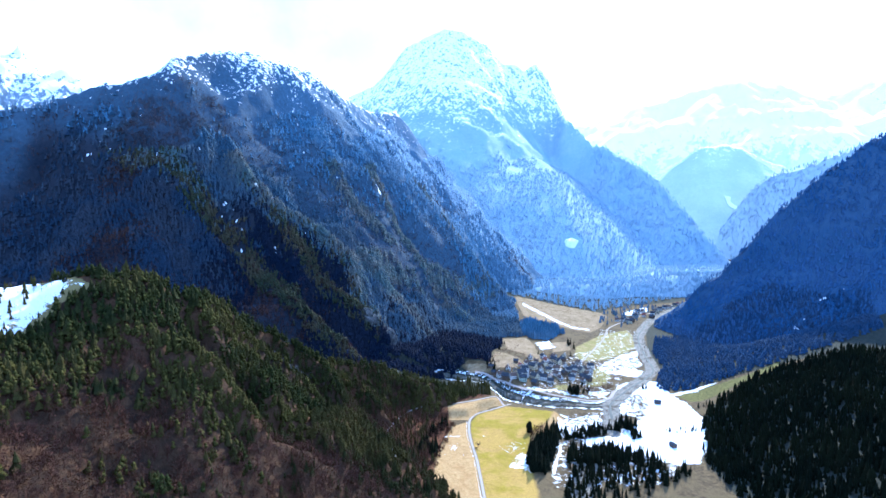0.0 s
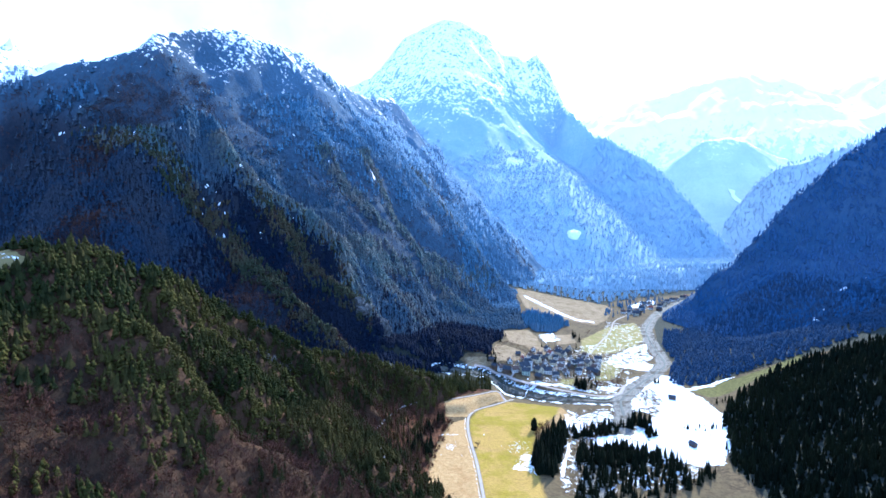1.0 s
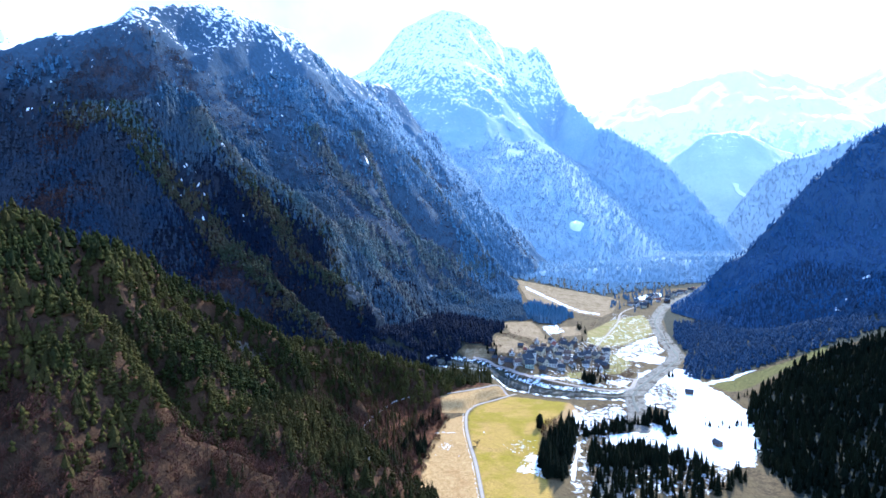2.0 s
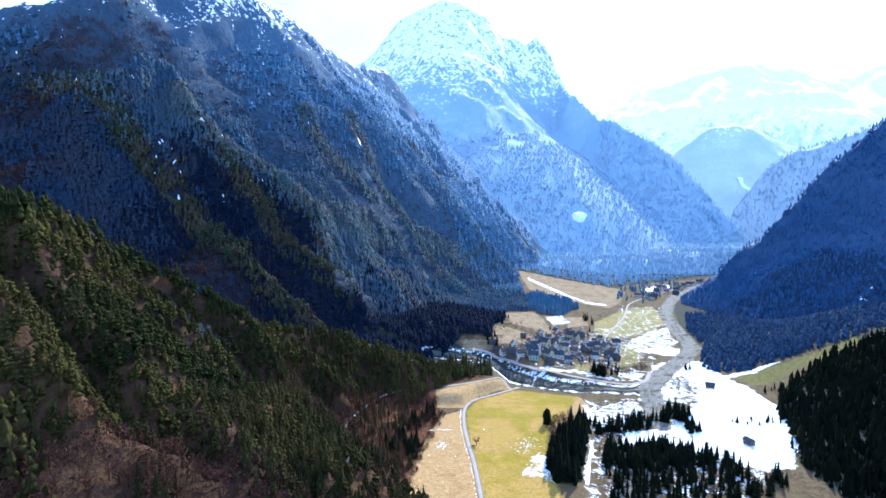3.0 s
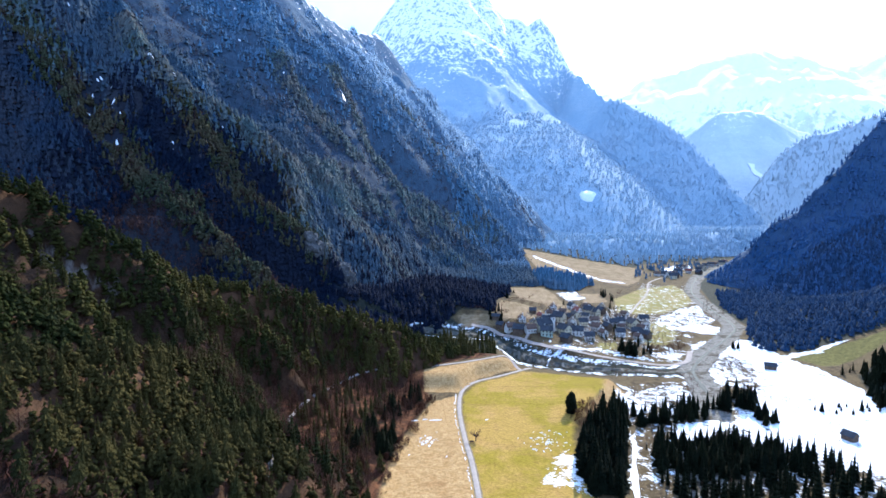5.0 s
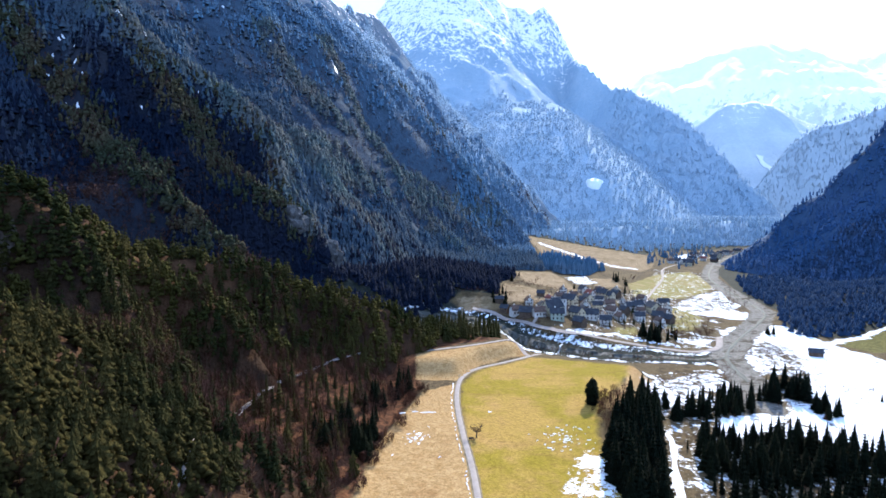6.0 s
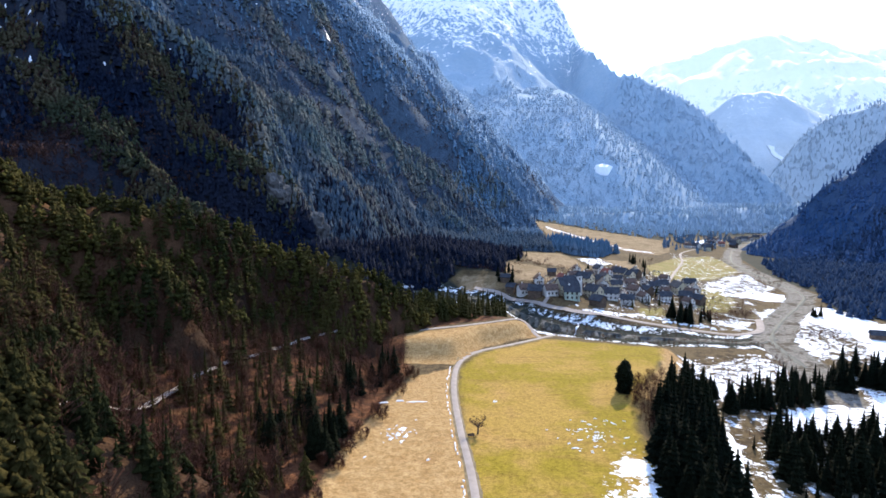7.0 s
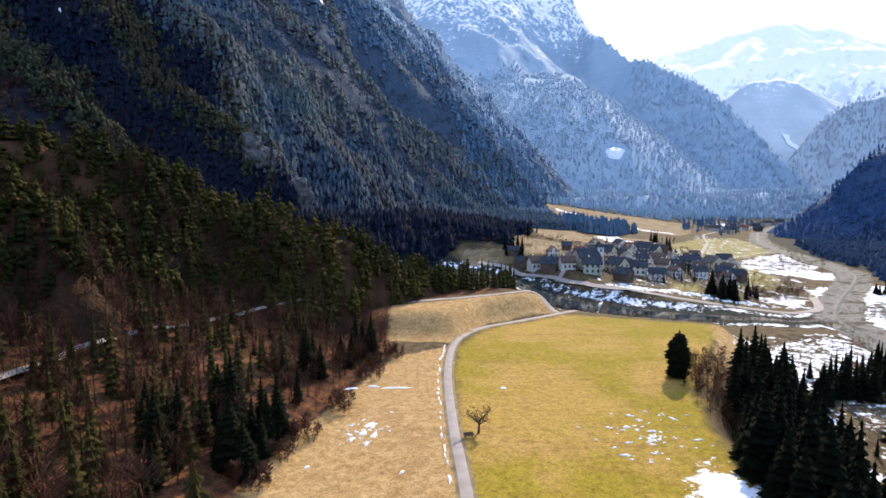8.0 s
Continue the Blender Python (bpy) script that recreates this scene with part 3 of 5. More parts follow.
SNOW_MID = [(92, 360), (97, 364), (104, 371), (116, 377), (123, 371), (110, 361), (100, 356)]
SNOW_HAMLET = [(258, 786), (276, 808), (304, 836), (322, 846), (312, 822), (290, 802), (268, 782)]
SNOW_GARDEN = [(124, 461), (140, 470), (144, 465), (133, 452)]
SNOW_BAND = [(116, 790), (122, 786), (138, 748), (150, 716), (166, 688), (184, 684), (184, 677), (162, 680), (145, 707), (132, 738), (116, 776)]

GLADE = [(-240, 200), (-174, 210), (-167, 222), (-163, 234), (-155, 247), (-240, 238)]
SCREE_LINE = [(939, 1789), (962, 1802), (984, 1816), (993, 1841), (978, 1862), (985, 1895)]

NEAR_WOOD = [(-400, -200), (-12, -200), (-6, 290), (-4, 328), (-3, 342), (2, 361), (7, 383), (4, 410), (40, 431), (30, 450), (-400, 450)]
FOOT_WOOD = [(-400, 440), (30, 440), (41, 450), (41, 478), (18, 506), (24, 512), (45, 508), (51, 545), (62, 562), (66, 597), (90, 612), (94, 664), (98, 745), (106, 830), (122, 825), (165, 804), (228, 782), (250, 810), (300, 850), (480, 960), (480, 1300), (-400, 1300)]
RIGHT_WOOD = [(190, 392), (198, 404), (208, 424), (222, 431), (246, 447), (264, 458), (330, 470), (262, 476), (240, 473), (226, 474), (208, 467), (192, 470), (190, 484), (207, 512), (216, 532), (224, 590), (247, 656), (262, 700), (300, 760), (400, 860), (700, 860), (700, -200), (130, -200), (163, 335)]
gx, gy = spaced(-70, 300, 2.2, 5000), spaced(280, 760, 2.2, 5000)
GX, GY = np.meshgrid(gx, gy)
GZ = ground_height(GX, GY)
river_d = line_distance(GX, GY, RIVER)[0]
stream_d = line_distance(GX, GY, STREAM)[0]
tan_sd = np.max([inside(GX, GY, p) for p in (TAN_FIELD, TAN_BANK, FIELD_RIM)], 0)
straw_sd = np.max([inside(GX, GY, p) for p in (TAN_SLOPES, TAN_SHELF, TAN_UPPER, TAN_SMALL, FAR_FIELD)], 0)
green_sd = np.max([inside(GX, GY, p) for p in (GREEN_FIELD,)], 0)
lea_sd = np.max([inside(GX, GY, p) for p in (GREEN_MEADOW, VILLAGE_GREEN, CHURCH_GREEN)], 0)
pasture_sd = inside(GX, GY, HILL_MEADOW)
gravel_sd = np.maximum(6.8 - river_d, 1.4 - stream_d)
plain_box = inside(GX, GY, [(56, 455), (135, 447), (170, 505), (230, 600), (256, 700), (200, 690), (165, 590), (130, 560), (75, 470)])
flood_box = inside(GX, GY, [(60, 300), (78, 380), (90, 412), (130, 420), (178, 478), (190, 440), (182, 380), (176, 350), (120, 300)])
snow_sd = np.max([np.minimum(1.2 * inside(GX, GY, p), 0.2 if p in (SNOW_TERRACE, SNOW_NOOK, SNOW_YARD, SNOW_MEADOW, SNOW_GARDEN, SNOW_BAND, SNOW_STRIP) else 1.4) for p in (SNOW_FLAT, SNOW_TERRACE, SNOW_NOOK, SNOW_BAND, SNOW_YARD, SNOW_PIECE, SNOW_STRIP, SNOW_MEADOW, SNOW_MID, SNOW_VERGE, SNOW_GARDEN, SNOW_HAMLET)], 0)
snow_sd = np.maximum(snow_sd, np.where(plain_box > 0, -1.15, -9))
snow_sd = np.maximum(snow_sd, np.where(flood_box > 0, -0.8, -9))
snow_sd = np.maximum(snow_sd, 0.9 - 1.0 * np.abs(stream_d - 6.5))
snow_sd = np.maximum(snow_sd, np.where(tan_sd > 0, -4.3, -9))
snow_sd = np.maximum(snow_sd, np.where(straw_sd > 0, -3.4, -9))
snow_sd = snow_sd - 1.5 * smooth(-4, 5, inside(GX, GY, SNOW_SCRUB))
litter_sd = inside(GX, GY, NEAR_WOOD)
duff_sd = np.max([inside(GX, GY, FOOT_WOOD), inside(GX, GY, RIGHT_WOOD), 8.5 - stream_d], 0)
snow_sd = np.minimum(snow_sd, 3.0 - 2.5 * np.clip(gravel_sd + 1.0, 0, 9))
snow_sd = np.where(inside(GX, GY, SNOW_MID) > 0, 0.9, snow_sd)
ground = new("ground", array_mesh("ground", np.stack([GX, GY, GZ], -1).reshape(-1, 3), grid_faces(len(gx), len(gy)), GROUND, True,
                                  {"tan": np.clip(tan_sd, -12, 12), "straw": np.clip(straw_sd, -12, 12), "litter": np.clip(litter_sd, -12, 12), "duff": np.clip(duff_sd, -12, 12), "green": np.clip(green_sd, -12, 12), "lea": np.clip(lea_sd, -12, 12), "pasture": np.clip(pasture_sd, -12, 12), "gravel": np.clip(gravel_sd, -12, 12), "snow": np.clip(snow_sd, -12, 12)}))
tagged(ground, "valley floor of dry grass, green meadow, gravel and melting snow", "ground", kind="structure")

# plan of the flank whose trees and floor are coloured dark for shade
NEAR_FLANK = [(-420, 300), (-420, 585), (-345, 562), (-261, 542), (-235, 540), (-195, 543), (-161, 546), (-131, 556), (-98, 553), (-79, 527), (-60, 521), (-45, 508), (-10, 500), (30, 470), (30, 300)]
mountain("hill_spur", spur_height, -420, 40, -250, 470, 3.5, SPUR_M, "wooded hill spur with brown undergrowth and snowy clearing", GLADE)
# the attribute blends in the haze colour behind the near flank, up the valley
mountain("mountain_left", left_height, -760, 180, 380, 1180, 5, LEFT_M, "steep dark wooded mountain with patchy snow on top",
         haze_share=lambda x, y: smooth(-12, 12, -inside(x, y, NEAR_FLANK)) * (0.25 + 0.75 * smooth(600, 900, y - 0.3 * x)))
mountain("mountain_right", right_height, 150, 1100, 330, 900, 6, RIGHT_M, "steep dark wooded mountainside above the river")
# from here on the covers carry the haze in their colour
mountain("mountain_peak", peak_height, -1100, 1250, 850, 2700, 10, PEAK_M, "high rocky peak with snow over wooded slopes, haze blue put into its colour")
mountain("mountain_shoulder", shoulder_height, 780, 1900, 1350, 2050, 11, SHOULDER_M, "wooded shoulder of the valley side, blue haze put into its colour")
mountain("mountain_dome", dome_height, 650, 1700, 1600, 2500, 11, MIDDLE_M, "rounded mountain with snow gullies, pale haze put into its colour")
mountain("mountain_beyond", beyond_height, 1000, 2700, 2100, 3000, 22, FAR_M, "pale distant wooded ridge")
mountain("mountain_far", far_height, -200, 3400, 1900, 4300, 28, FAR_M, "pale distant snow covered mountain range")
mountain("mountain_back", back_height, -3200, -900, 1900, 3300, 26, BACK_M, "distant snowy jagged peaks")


# ---------------------------------------------------------------- forests
def spruce_template(seed, tiers=3, points=7, girth=1.0):
    """A small far-off conifer: ragged skirts of branches, one above another, 1 high."""
    r = random.Random(seed)
    verts, faces = [], []
    plump = r.uniform(0.15, 0.25) * girth
    for k in range(tiers):
        low = 0.04 + 0.80 * k / tiers + r.uniform(-0.05, 0.05)
        high = min(1.0, low + 1.15 / tiers + r.uniform(0, 0.1))
        wide = plump * (1 - 0.70 * k / tiers) * r.uniform(0.85, 1.15)
        base = len(verts)
        verts.append((r.uniform(-0.03, 0.03), r.uniform(-0.03, 0.03), high))
        turn = r.uniform(0, 6)
        for p in range(points):
            a = turn + 2 * math.pi * p / points + r.uniform(-0.2, 0.2)
            w = wide * r.uniform(0.55, 1.3)
            verts.append((w * math.cos(a), w * math.sin(a), low + r.uniform(-0.06, 0.14)))
        faces += [(base, base + 1 + p, base + 1 + (p + 1) % points) for p in range(points)]
    return np.array(verts), np.array(faces)


def clump_template(seed, clumps=3):
    """A round-topped pine: uneven clumps of needles heaped on one another, 1 high."""
    r = random.Random(seed)
    verts, faces = [], []
    for k in range(clumps):
        f = (k + 0.5) / clumps
        a, out = r.uniform(0, 6.28), r.uniform(0.02, 0.10) * (clumps / 3) ** 0.4 * (1.1 - 0.6 * f)
        cx, cy, cz = out * math.cos(a), out * math.sin(a), 0.24 + 0.56 * f + r.uniform(-0.05, 0.05)
        wide, tall = r.uniform(0.15, 0.23) * (1.15 - 0.6 * f) * (3 / clumps) ** 0.35, r.uniform(0.17, 0.25) * (3 / clumps) ** 0.6
        b, turn = len(verts), r.uniform(0, 6)
        verts += [(cx, cy, cz + tall), (cx, cy, cz - 0.8 * tall)]
        for j in range(4):
            w = wide * r.uniform(0.75, 1.4)
            verts.append((cx + w * math.cos(turn + 1.571 * j), cy + w * math.sin(turn + 1.571 * j), cz + r.uniform(-0.10, 0.05)))
        for j in range(4):
            faces += [(b, b + 2 + j, b + 2 + (j + 1) % 4), (b + 1, b + 2 + (j + 1) % 4, b + 2 + j)]
    return np.array(verts), np.array(faces)


def bare_template(seed, twigs=34, thin=1.0):
    """A leafless tree: a stem, limbs and a haze of thin twigs, 1 high."""
    r = random.Random(seed)
    verts, faces = [(-0.014, 0, 0), (0.014, 0, 0), (0, 0, 0.85), (0, -0.014, 0), (0, 0.014, 0)], [(0, 1, 2), (3, 4, 2)]
    for k in range(twigs):
        h = r.uniform(0.22, 0.78)
        a, lift, reach = r.uniform(0, 6.28), r.uniform(0.08, 0.26), r.uniform(0.08, 0.26) * (1.15 - 0.6 * abs(h - 0.5))
        root = (0, 0, h) if k % 3 == 0 else (0.5 * reach * math.cos(a + 0.5), 0.5 * reach * math.sin(a + 0.5), h + 0.4 * lift)
        tip = (reach * math.cos(a), reach * math.sin(a), h + lift)
        w = r.uniform(0.010, 0.024) * thin
        b = len(verts)
        verts += [root, (tip[0] + w * math.sin(a), tip[1] - w * math.cos(a), tip[2] - w), (tip[0] - w * math.sin(a), tip[1] + w * math.cos(a), tip[2] + w)]
        faces.append((b, b + 1, b + 2))
    return np.array(verts), np.array(faces)


def stand(name, templates, places, sizes, material, label, soft=False):
    """Many small trees in one mesh."""
    verts, faces, count = [], [], 0
    pick = rng.integers(0, len(templates), len(places))
    for k, (tv, tf) in enumerate(templates):
        at, size = places[pick == k], sizes[pick == k]
        n = len(at)
        if not n:
            continue
        a = rng.uniform(0, 2 * math.pi, n)
        lean = rng.normal(0, 0.02, (n, 2))
        wide = size * rng.uniform(0.8, 1.25, n)
        v = np.empty((n, len(tv), 3))
        v[..., 0] = (np.cos(a)[:, None] * tv[:, 0] - np.sin(a)[:, None] * tv[:, 1]) * wide[:, None] + at[:, 0:1] + lean[:, 0:1] * tv[:, 2] * size[:, None]
        v[..., 1] = (np.sin(a)[:, None] * tv[:, 0] + np.cos(a)[:, None] * tv[:, 1]) * wide[:, None] + at[:, 1:2] + lean[:, 1:2] * tv[:, 2] * size[:, None]
        v[..., 2] = tv[:, 2] * size[:, None] + at[:, 2:3] - 0.3
        verts.append(v.reshape(-1, 3))
        faces.append((tf[None] + (np.arange(n) * len(tv))[:, None, None]).reshape(-1, 3) + count)
        count += n * len(tv)
    ob = new(name, array_mesh(name, np.concatenate(verts), np.concatenate(faces), material, soft))
    return tagged(ob, label, "forest", kind="stuff")


def frond_template(seed, tiers=6, spread=6, broad=0.34):
    """A nearer conifer: separate drooping branches, 1 high."""
    r = random.Random(seed)
    verts, faces = [], []
    plump = r.uniform(0.16, 0.27)
    for k in range(tiers):
        f = k / (tiers - 1)
        h, turn = 0.16 + 0.78 * f, r.uniform(0, 6)
        for j in range(spread):
            a = turn + 6.283 * (j + r.uniform(-0.3, 0.3)) / spread
            q = (plump * (1 - f) ** 0.8 + 0.03) * r.uniform(0.6, 1.25)
            w, c, s = broad * q + 0.010, math.cos(a), math.sin(a)
            b = len(verts)
            verts += [(0, 0, h + 0.09), (0.7 * q * c - w * s, 0.7 * q * s + w * c, h - 0.35 * q), (q * c, q * s, h - 0.2 * q + r.uniform(-0.03, 0.03)), (0.7 * q * c + w * s, 0.7 * q * s - w * c, h - 0.35 * q)]
            faces += [(b, b + 1, b + 2), (b, b + 2, b + 3)]
    return np.array(verts), np.array(faces)


def spruce_crown(seed, tiers, wide, spread=8, bushy=False):
    """Drooping sprays, tier on tier, round a thin core; 1 high. A bushy one keeps its girth well up the stem."""
    r = random.Random(seed)
    verts, faces = [], []
    for k in range(tiers):
        f = k / (tiers - 1)
        h = 0.10 + 0.84 * f
        reach = wide * (math.sqrt(max(0, 1 - (1.55 * f - 0.55) ** 2)) if bushy else (1 - f) ** 0.85) + 0.015
        turn = r.uniform(0, 6.28)
        for j in range(spread):
            a = turn + 6.283 * (j + r.uniform(-0.25, 0.25)) / spread
            q = reach * r.uniform(0.72, 1.18)
            c, s = math.cos(a), math.sin(a)
            w, drop = 0.34 * q + 0.012, 0.30 * q + r.uniform(0, 0.03)
            b = len(verts)
            verts += [(0, 0, h + 0.035), (0.62 * q * c - w * s, 0.62 * q * s + w * c, h - 0.75 * drop), (q * c, q * s, h - 0.8 * drop + 0.01),
                      (0.62 * q * c + w * s, 0.62 * q * s - w * c, h - 0.75 * drop), (0.5 * q * c, 0.5 * q * s, h + 0.005)]
            faces += [(b, b + 1, b + 4), (b + 4, b + 1, b + 2), (b, b + 4, b + 3), (b + 4, b + 2, b + 3)]
    b, n = len(verts), 7
    verts += [(0.5 * wide * math.cos(6.283 * j / n), 0.5 * wide * math.sin(6.283 * j / n), 0.10) for j in range(n)] + [(0, 0, 1.0)]
    faces += [(b + j, b + (j + 1) % n, b + n) for j in range(n)]
    return np.array(verts), np.array(faces)


FULL_SPRUCES = [spruce_crown(80 + k, 7, 0.17 + 0.02 * (k % 3), 7) for k in range(5)]
SPRUCES = [spruce_template(k, 2, 6) for k in range(10)]
CANOPY = [spruce_template(40 + k, 2, 6, 1.35) for k in range(12)]
FULL_CLUMPED = [clump_template(170 + k, 9) for k in range(10)]
CLUMPED = [clump_template(140 + k) for k in range(12)]
FRONDS = [frond_template(k) for k in range(10)]
FINE_FRONDS = [frond_template(70 + k, 8, 8, 0.24) for k in range(10)]
BARES = [bare_template(k, 9, 2.0) for k in range(6)]


# places where no tree stands: snow spots, a cliff, an icefall
gap_rng = random.Random(12)
SNOW_SPOTS = [(-199 + gap_rng.uniform(-16, 14), 527 + gap_rng.uniform(-14, 16), gap_rng.uniform(0.5, 1.3)) for _ in range(15)]
SNOW_SPOTS += [(-162 + gap_rng.uniform(-26, 26), 540 + gap_rng.uniform(-20, 30), gap_rng.uniform(0.5, 1.2)) for _ in range(9)]
SNOW_SPOTS += [(-300 + gap_rng.uniform(-50, 60), 560 + gap_rng.uniform(-30, 40), gap_rng.uniform(0.5, 1.4)) for _ in range(16)]
SNOW_SPOTS += [(-150 + gap_rng.uniform(-60, 60), 700 + gap_rng.uniform(-60, 60), gap_rng.uniform(0.5, 1.4)) for _ in range(14)]
RIGHT_SPOTS = [(375, 573, 4.0), (386, 578, 2.5), (414, 590, 4.0), (352, 560, 2.0), (430, 585, 3.0)]
ICEFALL = [(-83, 701), (-80, 698), (-78, 695), (-77, 692)]
GAPS = [(x, y, r + 2.0) for x, y, r in SNOW_SPOTS + RIGHT_SPOTS] + [(x, y, 4) for x, y in ICEFALL] + [(-48, 514, 11), (-40, 508, 9), (253, 1068, 20)]


def scatter(height, x0, x1, y0, y1, count, accept):
    """Random places on a slope where accept(x, y, z, noise) says so."""
    x, y = rng.uniform(x0, x1, count), rng.uniform(y0, y1, count)
    z, g = height(x, y), ground_height(x, y)
    patch = fractal(x / 45, y / 45, 77, 3)
    keep = accept(x, y, z, patch) & (z > g - 0.5)
    for gx0, gy0, r in GAPS:
        keep &= np.hypot(x - gx0, y - gy0) > r
    return np.stack([x, y, z], -1)[keep]


# near spur
def bare_zone(x, y, z, patch):
    """Where the leafless wood stands: the lower and nearer flank."""
    return 0.6 * patch + 0.62 * smooth(268, 222, y) * smooth(-170, -120, x) + 0.1 * smooth(200, 140, y) + 0.35 * smooth(30, 18, z) * smooth(405, 385, y) + 0.25 * smooth(112, 124, z) + rng.normal(0, 0.1, np.shape(x)) > 0.44


def wooded(x, y):
    return inside(x, y, GLADE) < -1


THIN_BARES = [bare_template(20 + k, 42, 0.45) for k in range(6)]
FINE_BARES = [bare_template(30 + k, 84, 0.24) for k in range(8)]
p = scatter(spur_height, -270, 45, 60, 480, 52000, lambda x, y, z, n: ~bare_zone(x, y, z, n) & wooded(x, y))
near = (p[:, 1] > 225) & (p[:, 0] > -112)
close = near & (p[:, 1] > 225) & (p[:, 0] > -64) & (p[:, 1] < 345)
near &= ~close
pine = close & (rng.random(len(p)) < 0.55)
close &= ~pine
stand("pine_forest", FULL_CLUMPED, p[pine], rng.uniform(2.8, 6.5, pine.sum()), NEEDLES, "dark olive pines on the lower flank of the spur", True)
stand("spruce_forest", FINE_FRONDS, p[close], rng.uniform(2.8, 7.5, close.sum()), NEEDLES, "olive green spruces on the lower flank of the spur")
pine = near & (rng.random(len(p)) < 0.6)
near &= ~pine
stand("pine_forest", FULL_CLUMPED, p[pine], rng.uniform(3.2, 7.2, pine.sum()), OLIVE_NEEDLES, "olive green pines on the flank of the hill spur", True)
stand("spruce_forest", FRONDS, p[near], rng.uniform(2.8, 7.5, near.sum()), NEEDLES, "dark green spruces on the flank of the hill spur")
far = ~(p[:, 1] > 225) | ~(p[:, 0] > -112)
pine = far & (rng.random(len(p)) < 0.62)
stand("pine_forest", CLUMPED, p[pine], rng.uniform(3.2, 7.0, pine.sum()), OLIVE_NEEDLES, "dense olive green pine forest on the upper hill spur", True)
far &= ~pine
stand("spruce_forest", CANOPY, p[far], rng.uniform(2.8, 7.5, far.sum()), NEEDLES, "dark green spruces among the pines on the upper hill spur")
p = scatter(spur_height, -300, 30, 40, 470, 16000, lambda x, y, z, n: bare_zone(x, y, z, n) & wooded(x, y))
stand("leafless_forest", THIN_BARES, p, rng.uniform(4, 8, len(p)), TWIGS, "brown leafless wood on the hill spur")

p = scatter(spur_height, -300, -30, 40, 290, 26000, lambda x, y, z, n: bare_zone(x, y, z, n) & wooded(x, y))
stand("leafless_thicket", BARES, p, rng.uniform(2.5, 5.5, len(p)), TWIGS, "brown leafless thicket on the near flank of the spur")


# the left mountain, its valley side only
def left_side(x, y, z, n):
    return (x > -560 + 0.25 * (y - 400)) & (z < 285 + 90 * n) & (n > -0.9)


p = np.concatenate([scatter(left_height, -560, 150, 400, 1050, 52000, left_side), scatter(left_height, -330, 10, 420, 600, 26000, left_side),
                    scatter(left_height, -300, 60, 440, 760, 26000, lambda x, y, z, n: left_side(x, y, z, n) & (np.min([line_distance(x, y, rib)[0] for rib in LEFT_RIBS], 0) < 11))])
mixed = fractal(p[:, 0] / 70, p[:, 1] / 70, 55, 3) + rng.normal(0, 0.12, len(p)) > 0.16
# trees along the ribs get the brighter, sunlit-looking colours
crest = np.min([line_distance(p[:, 0], p[:, 1], rib)[0] for rib in LEFT_RIBS], 0) + rng.normal(0, 3, len(p)) < 10
crest &= p[:, 2] < 220
mixed = np.where(crest, rng.random(len(p)) < 0.35, mixed)
# trees on the near flank get the shade-dark colours
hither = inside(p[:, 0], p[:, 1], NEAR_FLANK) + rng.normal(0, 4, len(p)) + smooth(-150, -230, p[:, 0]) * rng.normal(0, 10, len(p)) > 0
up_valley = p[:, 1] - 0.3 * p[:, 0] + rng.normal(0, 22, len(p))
# needle colour carries the haze: each belt up the valley is paler
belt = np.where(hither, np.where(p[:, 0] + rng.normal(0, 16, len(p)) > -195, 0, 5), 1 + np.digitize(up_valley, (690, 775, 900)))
for k, (needles, label) in enumerate(((NEAR_SHADE_NEEDLES, "dark conifer forest on the nearer flank of the mountain"), (FAINT_HAZE_NEEDLES, "blue green conifer forest behind the first ribs"),
                                      (BLUE_HAZE_NEEDLES, "blue green conifer forest covering the steep mountain"), (PALE_HAZE_NEEDLES, "conifer forest farther up the valley, coloured pale for haze"),
                                      (FAR_HAZE_NEEDLES, "conifer forest on the far flank of the mountain, coloured palest for haze"),
                                      (HALF_SHADE_NEEDLES, "blue green conifer forest high on the nearest rib"))):
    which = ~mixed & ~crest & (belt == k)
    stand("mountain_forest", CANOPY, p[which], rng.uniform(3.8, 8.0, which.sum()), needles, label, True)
for which, needles, label in ((hither, RIB_LIT_NEEDLES, "olive green pines along the rocky ribs"), (~hither, FAR_RIB_LIT_NEEDLES, "grey green pines along the farther ribs")):
    which = which & ~mixed & crest
    stand("pine_forest", CLUMPED if needles is RIB_LIT_NEEDLES else CANOPY, p[which], rng.uniform(4.0, 8.0, which.sum()), needles, label, True)
# twigs likewise: darker for shade on the near flank, greyer beyond for haze
for which, twigs, label in ((hither, DULL_TWIGS, "dark brown leafless wood on the nearer flank of the mountain"), (~hither, MUTED_TWIGS, "brown leafless wood on the steep mountain")):
    which = which & mixed & (rng.random(len(p)) < 0.6)
    stand("leafless_mountain_forest", BARES, p[which], rng.uniform(4, 8, which.sum()), twigs, label)

# this forest's shade and haze come from its needle colour
p = scatter(right_height, 240, 640, 440, 725, 14000, lambda x, y, z, n: n > -0.7)
stand("mountain_forest", CANOPY, p, rng.uniform(3, 6.5, len(p)), SHADE_HAZE_NEEDLES, "dark conifer forest on the shaded mountainside", True)
# peak and shoulder forests take the palest haze colours
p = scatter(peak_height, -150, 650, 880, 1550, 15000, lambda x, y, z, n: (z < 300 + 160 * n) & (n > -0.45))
stand("mountain_forest", SPRUCES, p, rng.uniform(5, 9.5, len(p)), FAR_HAZE_NEEDLES, "conifer forest on the lower slopes of the peak", True)
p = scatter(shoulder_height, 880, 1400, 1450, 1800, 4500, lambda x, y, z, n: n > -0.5)
